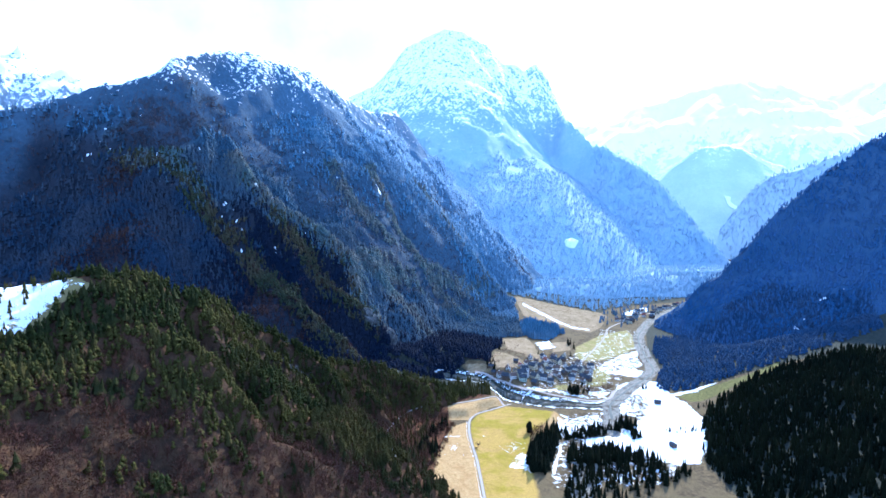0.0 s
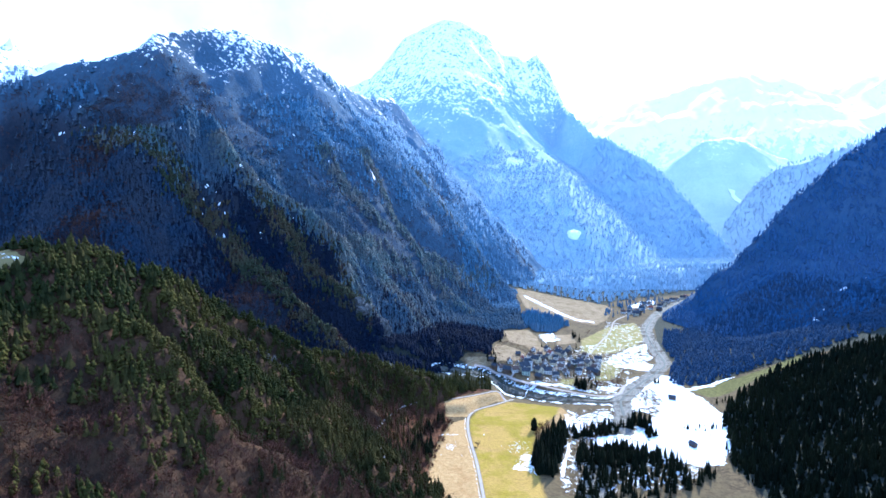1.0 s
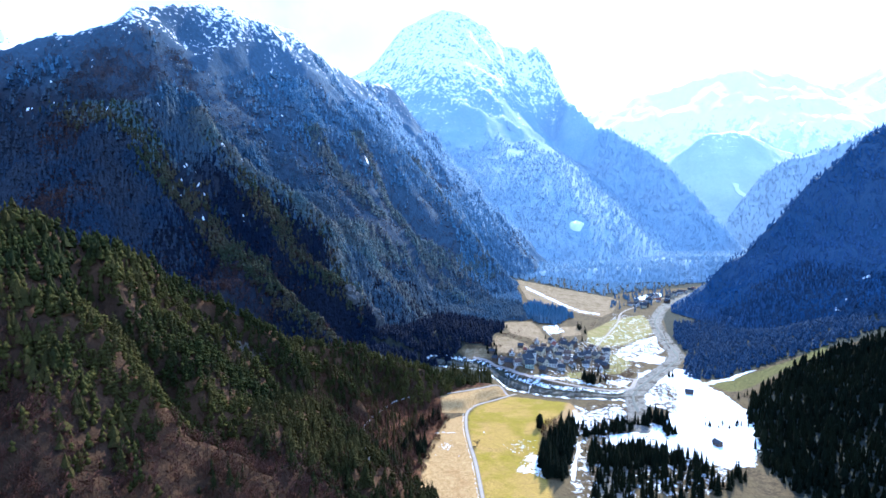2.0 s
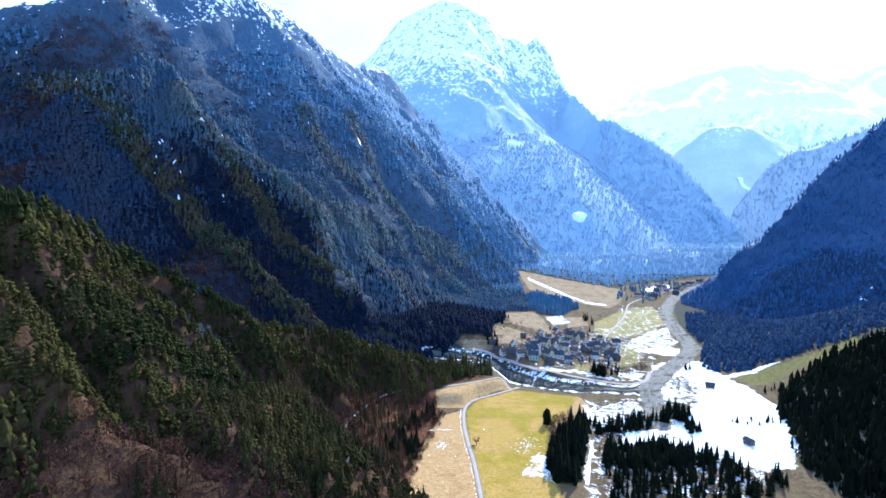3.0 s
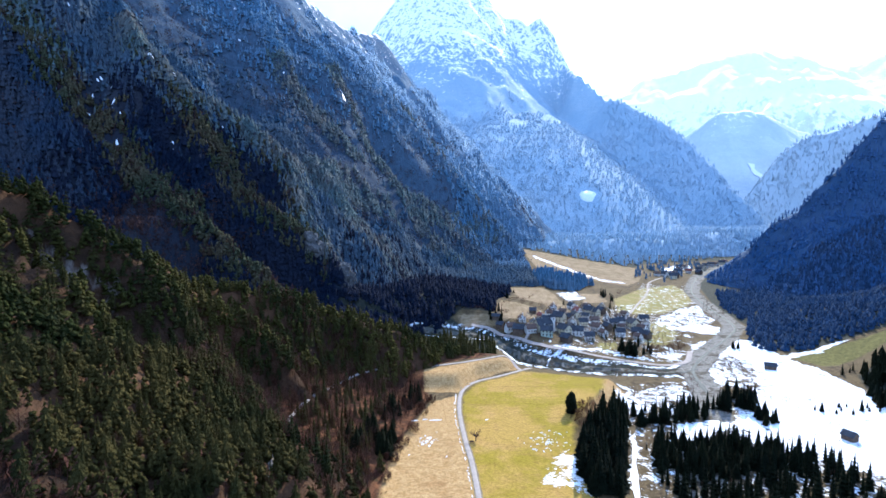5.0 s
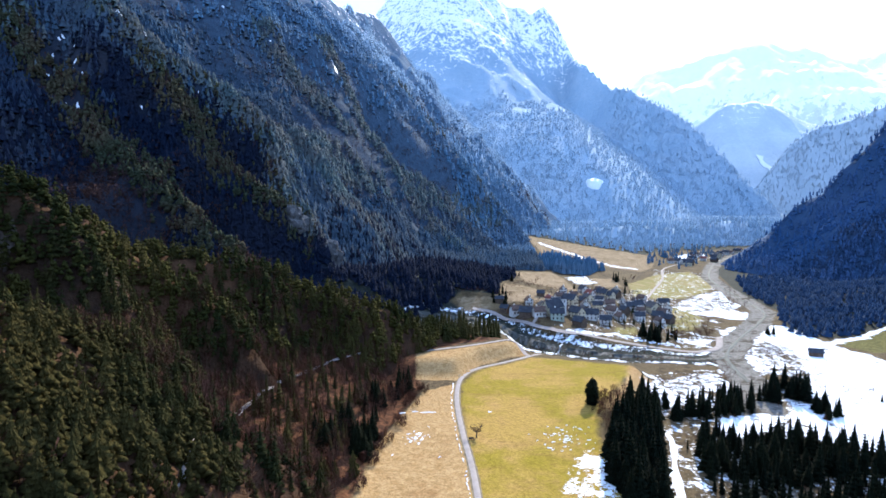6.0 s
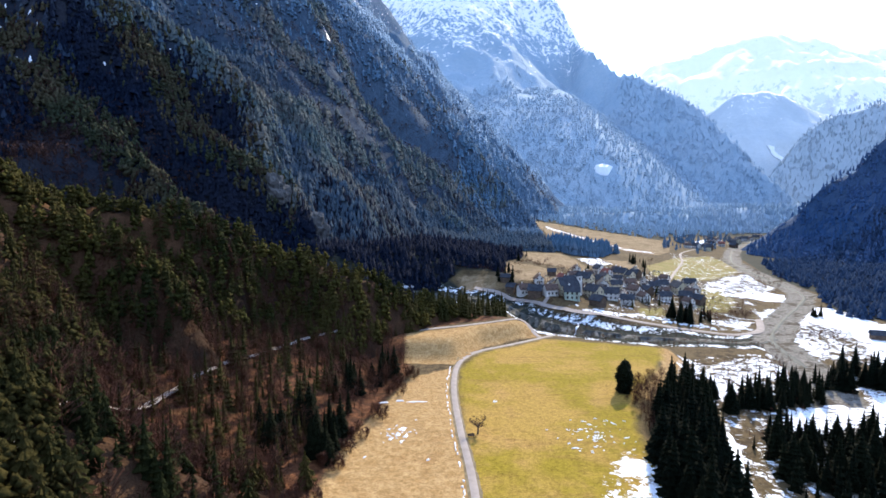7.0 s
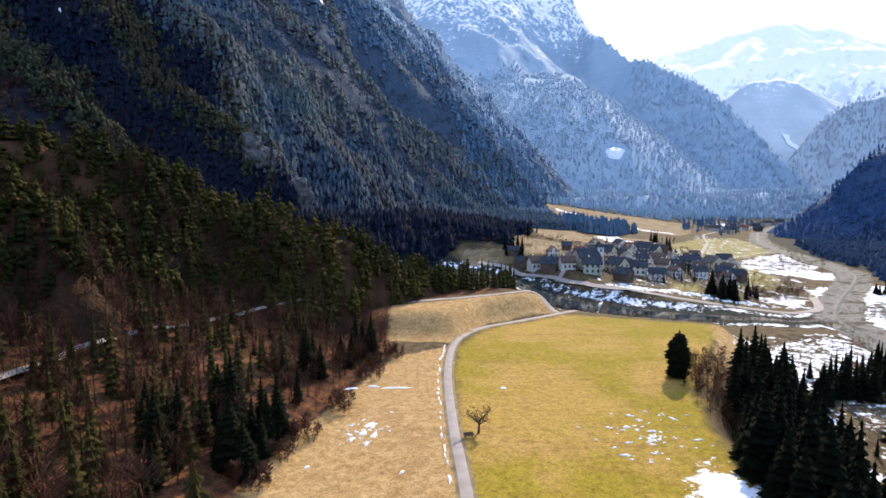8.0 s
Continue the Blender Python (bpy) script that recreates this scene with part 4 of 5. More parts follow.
stand("mountain_forest", SPRUCES, p, rng.uniform(7, 12, len(p)), DISTANT_HAZE_NEEDLES, "conifer forest on the distant shoulder, coloured pale for haze")


def ground_forest(name, templates, poly, count, low, high, material, label, above=None):
    """Trees on the valley floor within a patch of the plan."""
    xs, ys = [p[0] for p in poly], [p[1] for p in poly]
    x, y = rng.uniform(min(xs), max(xs), count), rng.uniform(min(ys), max(ys), count)
    keep = inside(x, y, poly) > 0
    x, y = x[keep], y[keep]
    z = ground_height(x, y) if above is None else np.maximum(ground_height(x, y), above(x, y))
    return stand(name, templates, np.stack([x, y, z], -1), rng.uniform(low, high, len(x)), material, label, templates is CANOPY)


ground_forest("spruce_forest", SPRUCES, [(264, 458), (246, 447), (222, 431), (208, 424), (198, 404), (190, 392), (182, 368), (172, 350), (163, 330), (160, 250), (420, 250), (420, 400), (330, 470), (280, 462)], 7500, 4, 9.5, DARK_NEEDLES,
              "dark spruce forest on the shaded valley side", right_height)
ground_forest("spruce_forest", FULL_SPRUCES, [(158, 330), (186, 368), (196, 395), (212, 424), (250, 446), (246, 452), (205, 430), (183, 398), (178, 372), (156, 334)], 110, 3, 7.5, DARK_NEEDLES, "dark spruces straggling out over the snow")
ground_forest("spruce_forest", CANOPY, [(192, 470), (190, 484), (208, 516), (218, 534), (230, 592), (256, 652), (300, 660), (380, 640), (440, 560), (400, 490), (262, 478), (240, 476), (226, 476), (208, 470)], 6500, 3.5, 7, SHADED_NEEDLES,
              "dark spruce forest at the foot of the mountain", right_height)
ground_forest("spruce_forest", SPRUCES, [(99, 681), (118, 690), (137, 681), (150, 652), (138, 640), (124, 613), (104, 604), (92, 621), (94, 660)], 620, 5, 10, BLUE_HAZE_NEEDLES, "belt of spruces between the hay meadows")
ground_forest("spruce_forest", SPRUCES, [(208, 722), (236, 712), (262, 740), (300, 800), (345, 845), (330, 880), (270, 830), (226, 770)], 330, 4, 8, BLUE_HAZE_NEEDLES, "spruces round the far hamlet")
ground_forest("spruce_forest", CANOPY, [(-60, 460), (10, 496), (22, 514), (45, 510), (50, 545), (61, 563), (64, 580), (-10, 600), (-60, 560)], 3600, 4, 8, NEAR_SHADE_NEEDLES,
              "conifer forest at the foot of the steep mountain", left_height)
ground_forest("spruce_forest", CANOPY, [(64, 580), (65, 598), (90, 613), (94, 664), (98, 690), (20, 690), (-10, 600)], 2200, 4, 8, FAINT_HAZE_NEEDLES, "blue green conifer forest above the hay meadows", left_height)
ground_forest("spruce_forest", CANOPY, [(98, 690), (98, 760), (108, 800), (60, 800), (20, 690)], 1800, 4, 8, BLUE_HAZE_NEEDLES, "blue green conifer forest above the far hay meadow", left_height)
ground_forest("mountain_forest", SPRUCES, [(100, 842), (122, 827), (165, 806), (228, 784), (250, 812), (300, 852), (400, 930), (520, 1010), (560, 1060), (300, 1000), (100, 960)], 4200, 5, 9, FAR_HAZE_NEEDLES,
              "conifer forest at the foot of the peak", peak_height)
ground_forest("leafless_wood", FINE_BARES, [(-60, 300), (-8, 300), (-8, 342), (-2, 362), (5, 384), (4, 400), (-20, 405), (-60, 395)], 1500, 3.0, 7.5, TWIGS,
              "brown leafless wood beside the hay field", spur_height)
ground_forest("leafless_bushes", THIN_BARES, [(48, 448), (60, 438), (86, 427), (128, 424), (132, 431), (92, 443), (62, 459)], 900, 1.0, 2.4, TWIGS, "brown bushes along the stream bank")
ground_forest("leafless_bushes", THIN_BARES, TAN_SLOPES, 90, 0.8, 2.6, TWIGS, "scattered leafless bushes on the dry slope")
for hedge in ([(40, 506), (44, 505), (70, 560), (66, 562)], [(62, 536), (66, 534), (84, 580), (80, 582)], [(96, 642), (98, 646), (122, 634), (118, 628)], [(18, 512), (54, 508), (54, 513), (20, 517)],
              [(128, 560), (132, 556), (170, 640), (165, 642)]):
    ground_forest("hedge", THIN_BARES, hedge, 330, 0.8, 2.6, TWIGS, "ragged leafless hedge between the meadows")
ground_forest("leafless_bushes", FINE_BARES, [(-9, 300), (-4, 342), (1, 361), (7, 381), (3, 386), (-5, 362), (-11, 342), (-16, 300)], 420, 1.2, 3.2, TWIGS, "russet bushes along the edge of the hay field")
ground_forest("leafless_bushes", THIN_BARES, [(80, 385), (120, 392), (124, 412), (92, 408)], 150, 1.0, 2.6, TWIGS, "brown bushes standing in the snow")
ground_forest("leafless_bushes", THIN_BARES, [(100, 456), (122, 452), (146, 472), (160, 500), (140, 500)], 160, 1.5, 4.5, TWIGS, "leafless garden trees and bushes by the village")
ground_forest("leafless_bushes", THIN_BARES, [(160, 520), (180, 505), (225, 575), (238, 640), (205, 590)], 260, 1.5, 4.5, TWIGS, "leafless bushes on the river meadow")
ground_forest("leafless_bushes", FINE_BARES, [(62, 340), (72, 352), (82, 374), (72, 380), (62, 372), (57, 350)], 650, 1.5, 4.8, TWIGS, "russet bushes at the wood's edge")
ground_forest("leafless_bushes", THIN_BARES, [(140, 445), (170, 480), (190, 470), (160, 440)], 60, 0.8, 2.0, TWIGS, "low bushes on the snowy flat")


# ---------------------------------------------------------------- roads and water
def curve_points(pts, step):
    """A smooth line through the points, at even steps."""
    pts = [Vector((p[0], p[1], 0)) for p in pts]
    pts = [2 * pts[0] - pts[1], *pts, 2 * pts[-1] - pts[-2]]
    line = []
    for a, b, c, d in zip(pts, pts[1:], pts[2:], pts[3:]):
        n = max(2, int((c - b).length / step))
        for k in range(n):
            t = k / n
            line.append(0.5 * (2 * b + (c - a) * t + (2 * a - 5 * b + 4 * c - d) * t * t + (3 * b - a - 3 * c + d) * t ** 3))
    return line + [pts[-2]]


def ribbon(name, pts, width, lift, thick, material, label, category, wander=0.0, height=ground_height):
    """A band laid along a line on the ground, with edges of its own thickness."""
    line = curve_points(pts, 1.5)
    spots_at, faces, across = [], [], 5
    for k, p in enumerate(line):
        way = (line[min(k + 1, len(line) - 1)] - line[max(k - 1, 0)]).normalized()
        side = Vector((way.y, -way.x, 0))
        half = 0.5 * width * (1 + wander * noise.noise(p * 0.11))
        for j in range(across):
            u = j / (across - 1) * 2 - 1
            q = p + side * u * (half + 0.06 * noise.noise(p * 0.9 + Vector((u, 0, 3))))
            spots_at.append((q.x, q.y))
    at = np.array(spots_at).reshape(len(line), across, 2)
    under = height(at[..., 0], at[..., 1])
    if height is not ground_height:
        graded = np.convolve(np.pad(under.max(1), 6, "edge"), np.ones(13) / 13, "valid")
        under = np.repeat(graded[:, None], across, 1)
    u = np.linspace(-1, 1, across)
    z = np.maximum(under, under[:, 2:3]) + lift + 0.03 * (1 - u * u) - np.where(np.abs(u) < 0.95, 0, thick)
    verts = np.concatenate([at, z[..., None]], -1).reshape(-1, 3)
    for k in range(len(line) - 1):
        for j in range(across - 1):
            a = k * across + j
            faces.append((a, a + 1, a + across + 1, a + across))
    ob = new(name, array_mesh(name, verts, np.array(faces), material, True))
    return tagged(ob, label, category, kind="structure")


WATER = Shade("river_water")
WATER.bump(WATER.noise(1.2, 3), 0.01, 0.2)
WATER = WATER.done(WATER.mix(WATER.noise(0.15, 3), (0.06, 0.064, 0.06), (0.12, 0.124, 0.112)), 0.7, 0.06)
ribbon("road_shoulder", FIELD_ROAD, 2.9, 0.05, 0.12, EDGE_M, "trodden earth shoulder of the field road", "road")
ribbon("field_road", FIELD_ROAD, 1.75, 0.12, 0.10, ROAD_M, "narrow pale road winding through the hay meadow", "road")
ribbon("forest_road", FOREST_ROAD, 1.8, 0.12, 0.15, ROAD_M, "narrow pale road along the forest edge", "road")
ribbon("riverside_road", RIVERSIDE_ROAD, 2.8, 0.25, 0.25, ROAD_M, "pale road along the stream below the village", "road")
ribbon("village_road", [(58, 470), (66, 480), (80, 486), (98, 492), (112, 500), (126, 515), (140, 540), (160, 580), (190, 640), (215, 700), (250, 745), (300, 800), (360, 860)], 1.7, 0.15, 0.15, ROAD_M,
       "pale road through the village and up the valley", "road")
ribbon("forest_track", [(-22, 270), (-26, 288), (-30, 300), (-34, 318), (-36, 340), (-34, 354), (-31, 370), (-25, 388), (-15, 394)], 1.4, 0.35, 0.4, ROAD_M, "rough pale track through the leafless wood", "road",
       0.5, lambda x, y: np.maximum(ground_height(x, y), spur_height(x, y)))
ribbon("snowy_track", [(86, 392), (83, 379), (77, 366), (76, 360), (78, 356), (76, 348), (71, 335), (66, 318)], 1.9, 0.12, 0.15, SNOW_M, "snow covered track between the dark spruces", "track", 0.8)
scree = curve_points(SCREE_LINE, 6)
sv = [(p.x + s * w, p.y, float(dome_height(np.array([p.x + s * w]), np.array([p.y]))[0]) + 3) for k, p in enumerate(scree) for w in [6 + 6 * abs(math.sin(0.35 * k))] for s in (-1, 0, 1)]
sf = [(3 * k + j, 3 * k + j + 1, 3 * k + j + 4, 3 * k + j + 3) for k in range(len(scree) - 1) for j in (0, 1)]
tagged(new("scree", array_mesh("scree", np.array(sv), np.array(sf), SNOW_M, True)), "pale snow filled gully on the distant ridge", "scree", kind="structure")
fall = curve_points(ICEFALL, 2)
sv = [(p.x + s * w, p.y + 0.5 * s * w, float(left_height(np.array([p.x + s * w]), np.array([p.y + 0.5 * s * w]))[0]) + 0.9) for k, p in enumerate(fall) for w in [0.5 + 0.9 * k / len(fall)] for s in (-1, 0, 1)]
sf = [(3 * k + j, 3 * k + j + 1, 3 * k + j + 4, 3 * k + j + 3) for k in range(len(fall) - 1) for j in (0, 1)]
tagged(new("icefall", array_mesh("icefall", np.array(sv), np.array(sf), SNOW_M, True)), "narrow white icefall on the wooded mountainside", "icefall", kind="structure")
ribbon("river", [(p[0], p[1]) for p in RIVER[4:-1]], 1.7, 0.10, 0.1, WATER, "shallow grey-green river on its gravel bed", "river", 0.9)
ribbon("stream", [(p[0], p[1]) for p in STREAM], 1.1, 0.12, 0.1, WATER, "small shallow stream below the village", "stream", 0.7)


# ---------------------------------------------------------------- single trees
def tapered(bm, a, b, ra, rb, sides=6):
    """A tapering limb from a to b."""
    a, b = Vector(a), Vector(b)
    turn = (b - a).to_track_quat("Z", "Y").to_matrix()
    rings = []
    for p, r in ((a, ra), (b, rb)):
        rings.append([bm.verts.new(p + turn @ Vector((r * math.cos(6.283 * k / sides), r * math.sin(6.283 * k / sides), 0))) for k in range(sides)])
    for k in range(sides):
        bm.faces.new((rings[0][k], rings[0][(k + 1) % sides], rings[1][(k + 1) % sides], rings[1][k]))
    bm.faces.new(rings[1])
    bm.faces.new(rings[0][::-1])


def spruce(seed, height, wide, material, label, bushy=False):
    tree = tagged(new("spruce"), label, "spruce", "spruces in the valley")
    v, f = spruce_crown(seed, 16 if bushy else 13, wide, 10 if bushy else 8, bushy)
    crown = new("crown", array_mesh("crown", v * height, f, material))
    crown.parent = tree
    bm = bmesh.new()
    tapered(bm, (0, 0, -0.4), (0, 0, 0.8 * height), 0.022 * height, 0.006 * height)
    part("trunk", bm, BARK, tree)
    return tree


def ground_pose(x, y, turn=0.0, sink=0.0, size=1.0):
    return pose(x, y, float(ground_height(x, y)) - sink, 0, 0, turn) @ Matrix.Scale(size, 4)


def plant(models, places, low, high):
    """Copies of the models, by their height in metres."""
    for x, y in places:
        ob, tall = models[random.randrange(len(models))]
        m = ground_pose(x, y, random.uniform(0, 360))
        size = random.uniform(low, high) / tall
        made = copy_thing(ob, m)
        made.scale = (size * random.uniform(0.85, 1.1),) * 2 + (size,)


def spots(poly, count, apart):
    """Places within a patch of the plan, no two closer than apart."""
    got = []
    xs, ys = [p[0] for p in poly], [p[1] for p in poly]
    for _ in range(count * 30):
        x, y = random.uniform(min(xs), max(xs)), random.uniform(min(ys), max(ys))
        if len(got) < count and inside(np.array([x]), np.array([y]), poly)[0] > 0 and all((x - a) ** 2 + (y - b) ** 2 > apart * apart for a, b in got):
            got.append((x, y))
    return got


random.seed(21)
CLUMPS = [(-6.9, 334), (-10, 339), (-5.7, 365), (-4.4, 343), (-15, 332), (0, 380)]
lone = spruce(50, 8.8, 0.25, DARK_NEEDLES, "broad rounded dark spruce standing alone on the meadow", True)
lone.matrix_basis = ground_pose(59.3, 367.8)
MODELS = []
for k, (w, label) in enumerate(((0.20, "slender dark green spruce"), (0.25, "dark green spruce with drooping branches"), (0.17, "narrow dark spruce"), (0.31, "broad dark green spruce"))):
    ob = spruce(60 + k, 8.0, w, DARK_NEEDLES, label + " growing on the valley floor")
    ob.matrix_basis = ground_pose((72, 74, 77, 70)[k], (366, 361, 369, 357)[k])
    MODELS.append((ob, 8.0))
plant(MODELS, spots([(61, 352), (66, 362), (72, 372), (81, 380), (80, 366), (74, 356), (72, 346), (66, 334), (60, 312), (50, 312), (53, 328), (56, 340)], 120, 1.7), 5.5, 13.0)
plant(MODELS, spots([(78, 340), (84, 350), (100, 355), (112, 350), (124, 342), (134, 336), (110, 330), (88, 326)], 60, 2.0), 4.0, 11.0)
plant(MODELS, spots([(84, 368), (94, 376), (104, 380), (116, 380), (112, 374), (96, 368)], 26, 2.0), 3.5, 9.0)
plant(MODELS, spots([(124, 392), (132, 397), (141, 390), (134, 382), (124, 384)], 16, 1.8), 5.0, 10.5)
plant(MODELS, spots([(107, 452), (115, 453), (116, 461), (108, 462)], 8, 1.6), 6.0, 10.0)
plant(MODELS, spots([(44, 488), (50, 493), (48, 512), (40, 506)], 7, 2.5), 4.0, 7.0)
plant(MODELS, spots([(150, 383), (168, 388), (198, 386), (196, 376), (172, 375), (152, 380)], 18, 1.6), 2.0, 4.5)
plant(MODELS, spots([(130, 366), (137, 364), (138, 374), (131, 375)], 8, 1.4), 4.0, 7.5)
plant(MODELS, [(84, 380), (88, 384), (92, 382), (86, 378), (177, 476), (179, 474), (176, 473), (121, 470), (124, 478), (58, 552), (66, 575), (97, 548)], 4.0, 6.5)
plant(MODELS, spots([(-9, 318), (-5, 330), (-4, 342), (1, 360), (6, 378), (2, 384), (-8, 366), (-14, 340), (-15, 318)], 12, 1.8), 3.5, 7.0)
for x, y in CLUMPS:
    plant(MODELS, spots([(x - 3, y - 3.5), (x + 2, y - 3), (x + 3, y + 3.5), (x - 2, y + 4)], 6, 1.1), 4.5, 10.0)
BUSHES = [bare_template(90 + k, 70, 0.9) for k in range(5)]
ground_forest("spruce_forest", FULL_SPRUCES, [(-14, 415), (20, 424), (36, 434), (41, 450), (38, 474), (22, 482), (-12, 470), (-30, 430)], 420, 5.5, 9.5, NEEDLES, "dark spruces at the end of the hill spur", spur_height)
ground_forest("spruce_forest", FULL_SPRUCES, [(-70, 290), (-12, 300), (-10, 340), (-6, 372), (-12, 400), (-52, 398)], 520, 3.0, 8.5, NEEDLES, "scattered spruces among leafless trees", spur_height)

ground_forest("spruce_forest", FULL_SPRUCES, [(76, 326), (80, 350), (92, 360), (105, 354), (113, 351), (123, 343), (135, 337), (138, 326), (112, 318), (84, 312)], 330, 3.0, 9.0, DARK_NEEDLES, "dark young spruces on the flood plain")
ground_forest("spruce_forest", FULL_SPRUCES, [(88, 374), (102, 385), (119, 393), (126, 391), (118, 381), (104, 373), (94, 369)], 130, 2.5, 8.0, DARK_NEEDLES, "dark young spruces beside the river")
ground_forest("leafless_bushes", THIN_BARES, [(46, 494), (64, 499), (80, 504), (80, 499), (62, 494), (48, 490)], 160, 0.8, 2.6, TWIGS, "ragged brown hedge below the dry slope")
ground_forest("leafless_bushes", THIN_BARES, [(64, 542), (82, 520), (85, 522), (83, 546), (66, 556), (56, 548)], 240, 0.8, 2.8, TWIGS, "brown scrub on the bank between the dry meadows")
ground_forest("leafless_bushes", THIN_BARES, [(163, 540), (191, 576), (214, 596), (203, 552), (182, 530), (162, 514)], 190, 1.0, 3.6, TWIGS, "leafless bushes standing in old snow")
ground_forest("leafless_bushes", THIN_BARES, [(124, 458), (140, 468), (150, 476), (152, 488), (140, 482), (122, 466)], 120, 1.0, 4.0, TWIGS, "leafless thicket by the river bend")
ground_forest("leafless_bushes", BUSHES, [(126, 457), (140, 464), (150, 474), (152, 490), (144, 486), (138, 474), (124, 464)], 70, 1.5, 4.0, TWIGS, "dark leafless thicket round the river bend")
ground_forest("leafless_bushes", THIN_BARES, [(150, 438), (160, 446), (168, 440), (160, 430)], 60, 1.0, 3.4, TWIGS, "grey leafless bushes standing in the snow")
ground_forest("leafless_bushes", THIN_BARES, [(146, 392), (166, 390), (168, 394), (148, 396)], 60, 0.8, 2.2, TWIGS, "low brown scrub breaking through the snow")
ground_forest("leafless_bushes", THIN_BARES, [(124, 400), (133, 432), (127, 434), (119, 404)], 90, 0.8, 3.0, TWIGS, "brown bushes along the gravel bank")
ground_forest("spruce_forest", FULL_SPRUCES, [(125, 534), (131, 535), (150, 616), (143, 622)], 34, 3.0, 8.0, DARK_NEEDLES, "row of dark trees along the meadow path")
ground_forest("spruce_forest", FULL_SPRUCES, [(60, 478), (90, 466), (120, 478), (142, 500), (140, 540), (112, 550), (84, 525), (66, 500)], 70, 2.0, 5.5, NEEDLES, "small evergreen trees between the houses")
ground_forest("leafless_trees", BARES, [(50, 480), (72, 462), (110, 462), (138, 480), (146, 512), (140, 545), (112, 556), (80, 530), (60, 500)], 420, 2.0, 5.0, MUTED_TWIGS, "grey leafless garden trees between the houses")
ground_forest("leafless_bushes", THIN_BARES, SNOW_SCRUB, 260, 0.8, 3.2, MUTED_TWIGS, "grey leafless scrub standing in the snow by the river")
for x, y, r in [(-3.5, 330, 2.2), (-1, 343, 2.0), (1.5, 353, 2.4), (4.5, 368, 2.6), (7, 380, 3.0), (-5, 318, 2.4), (4, 374, 2.0), (-2.5, 337, 1.6)]:
    ground_forest("leafless_bushes", BUSHES, [(x - r, y - r), (x + 0.9 * r, y - 0.7 * r), (x + r, y + r), (x - 0.6 * r, y + 1.3 * r)], 26, 1.0, 3.4, TWIGS, "russet bushes spilling over the edge of the hay field")
ground_forest("leafless_trees", BARES, GLADE, 260, 1.5, 4.5, MUTED_TWIGS, "scattered leafless trees in the snowy clearing", spur_height)
ground_forest("spruce_forest", SPRUCES, GLADE, 130, 2.0, 6.0, NEEDLES, "scattered young spruces in the snowy clearing", spur_height)
ground_forest("leafless_bushes", THIN_BARES, [(150, 470), (182, 502), (202, 530), (212, 576), (206, 578), (196, 536), (176, 508), (146, 476)], 150, 0.8, 2.6, TWIGS, "brown bushes along the gravel bank of the river")
ground_forest("leafless_bushes", BUSHES, [(57, 350), (62, 360), (68, 374), (76, 384), (70, 384), (60, 370), (55, 356)], 60, 1.2, 3.6, TWIGS, "russet bushes on the rim of the green field")
ground_forest("spruce_forest", FULL_SPRUCES, [(64, 282), (74, 312), (84, 326), (112, 320), (140, 330), (150, 318), (120, 296), (90, 280)], 330, 4.0, 9.5, DARK_NEEDLES, "dense dark spruce wood on the river flat")
ground_forest("spruce_forest", FULL_SPRUCES, [(112, 457), (125, 455), (129, 474), (117, 477)], 30, 3.5, 7.0, DARK_NEEDLES, "clump of dark spruces by the village")
ground_forest("leafless_bushes", THIN_BARES, [(78, 316), (80, 352), (98, 372), (136, 388), (190, 388), (192, 362), (150, 340), (110, 316)], 420, 0.8, 3.0, TWIGS, "brown scrub among the spruces on the flood plain")
ground_forest("leafless_bushes", THIN_BARES, [(50, 470), (70, 462), (110, 462), (134, 490), (138, 530), (112, 552), (80, 525), (60, 495)], 330, 1.5, 4.0, TWIGS, "leafless garden trees between the houses")


def bare_tree(seed, height):
    """Trunk, spreading limbs that fork, and a crown of fine twigs."""
    r = random.Random(seed)
    tree = tagged(new("leafless_tree"), "small leafless tree standing beside the field road", "tree")
    trunk = bmesh.new()
    tapered(trunk, (0, 0, -0.3), (0.06, 0, 0.18 * height), 0.045 * height, 0.036 * height)
    tapered(trunk, (0.06, 0, 0.18 * height), (0.16, 0.05, 0.38 * height), 0.036 * height, 0.026 * height)
    part("trunk", trunk, BARK, tree)
    twigs = bmesh.new()
    for k in range(11):
        limb = bmesh.new()
        a, up = 2.4 * k + r.uniform(-0.3, 0.3), r.uniform(0.35, 1.1)
        base = Vector((0.1, 0.03, height * r.uniform(0.24, 0.38)))
        elbow = base + Vector((math.cos(a), math.sin(a), up)) * r.uniform(0.13, 0.19) * height
        tip = elbow + Vector((math.cos(a + r.uniform(-0.5, 0.5)), math.sin(a + r.uniform(-0.5, 0.5)), up)) * r.uniform(0.14, 0.24) * height
        tapered(limb, base, elbow, 0.018 * height, 0.011 * height, 5)
        tapered(limb, elbow, tip, 0.011 * height, 0.004 * height, 5)
        for _ in range(5):
            root = elbow.lerp(tip, r.random())
            fork = root + Vector((r.uniform(-1, 1), r.uniform(-1, 1), r.uniform(-0.1, 0.9))).normalized() * r.uniform(0.08, 0.17) * height
            tapered(limb, root, fork, 0.006 * height, 0.003 * height, 4)
            for _ in range(7):
                bud = root.lerp(fork, r.uniform(0.2, 1))
                tapered(twigs, bud, bud + Vector((r.uniform(-1, 1), r.uniform(-1, 1), r.uniform(-0.3, 0.8))).normalized() * r.uniform(0.04, 0.12) * height, 0.0034 * height, 0.0014 * height, 3)
        part("limb", limb, BARK, tree)
    part("twigs", twigs, TWIGS, tree)
    return tree


bare_tree(5, 5.0).matrix_basis = ground_pose(22.6, 344.5)

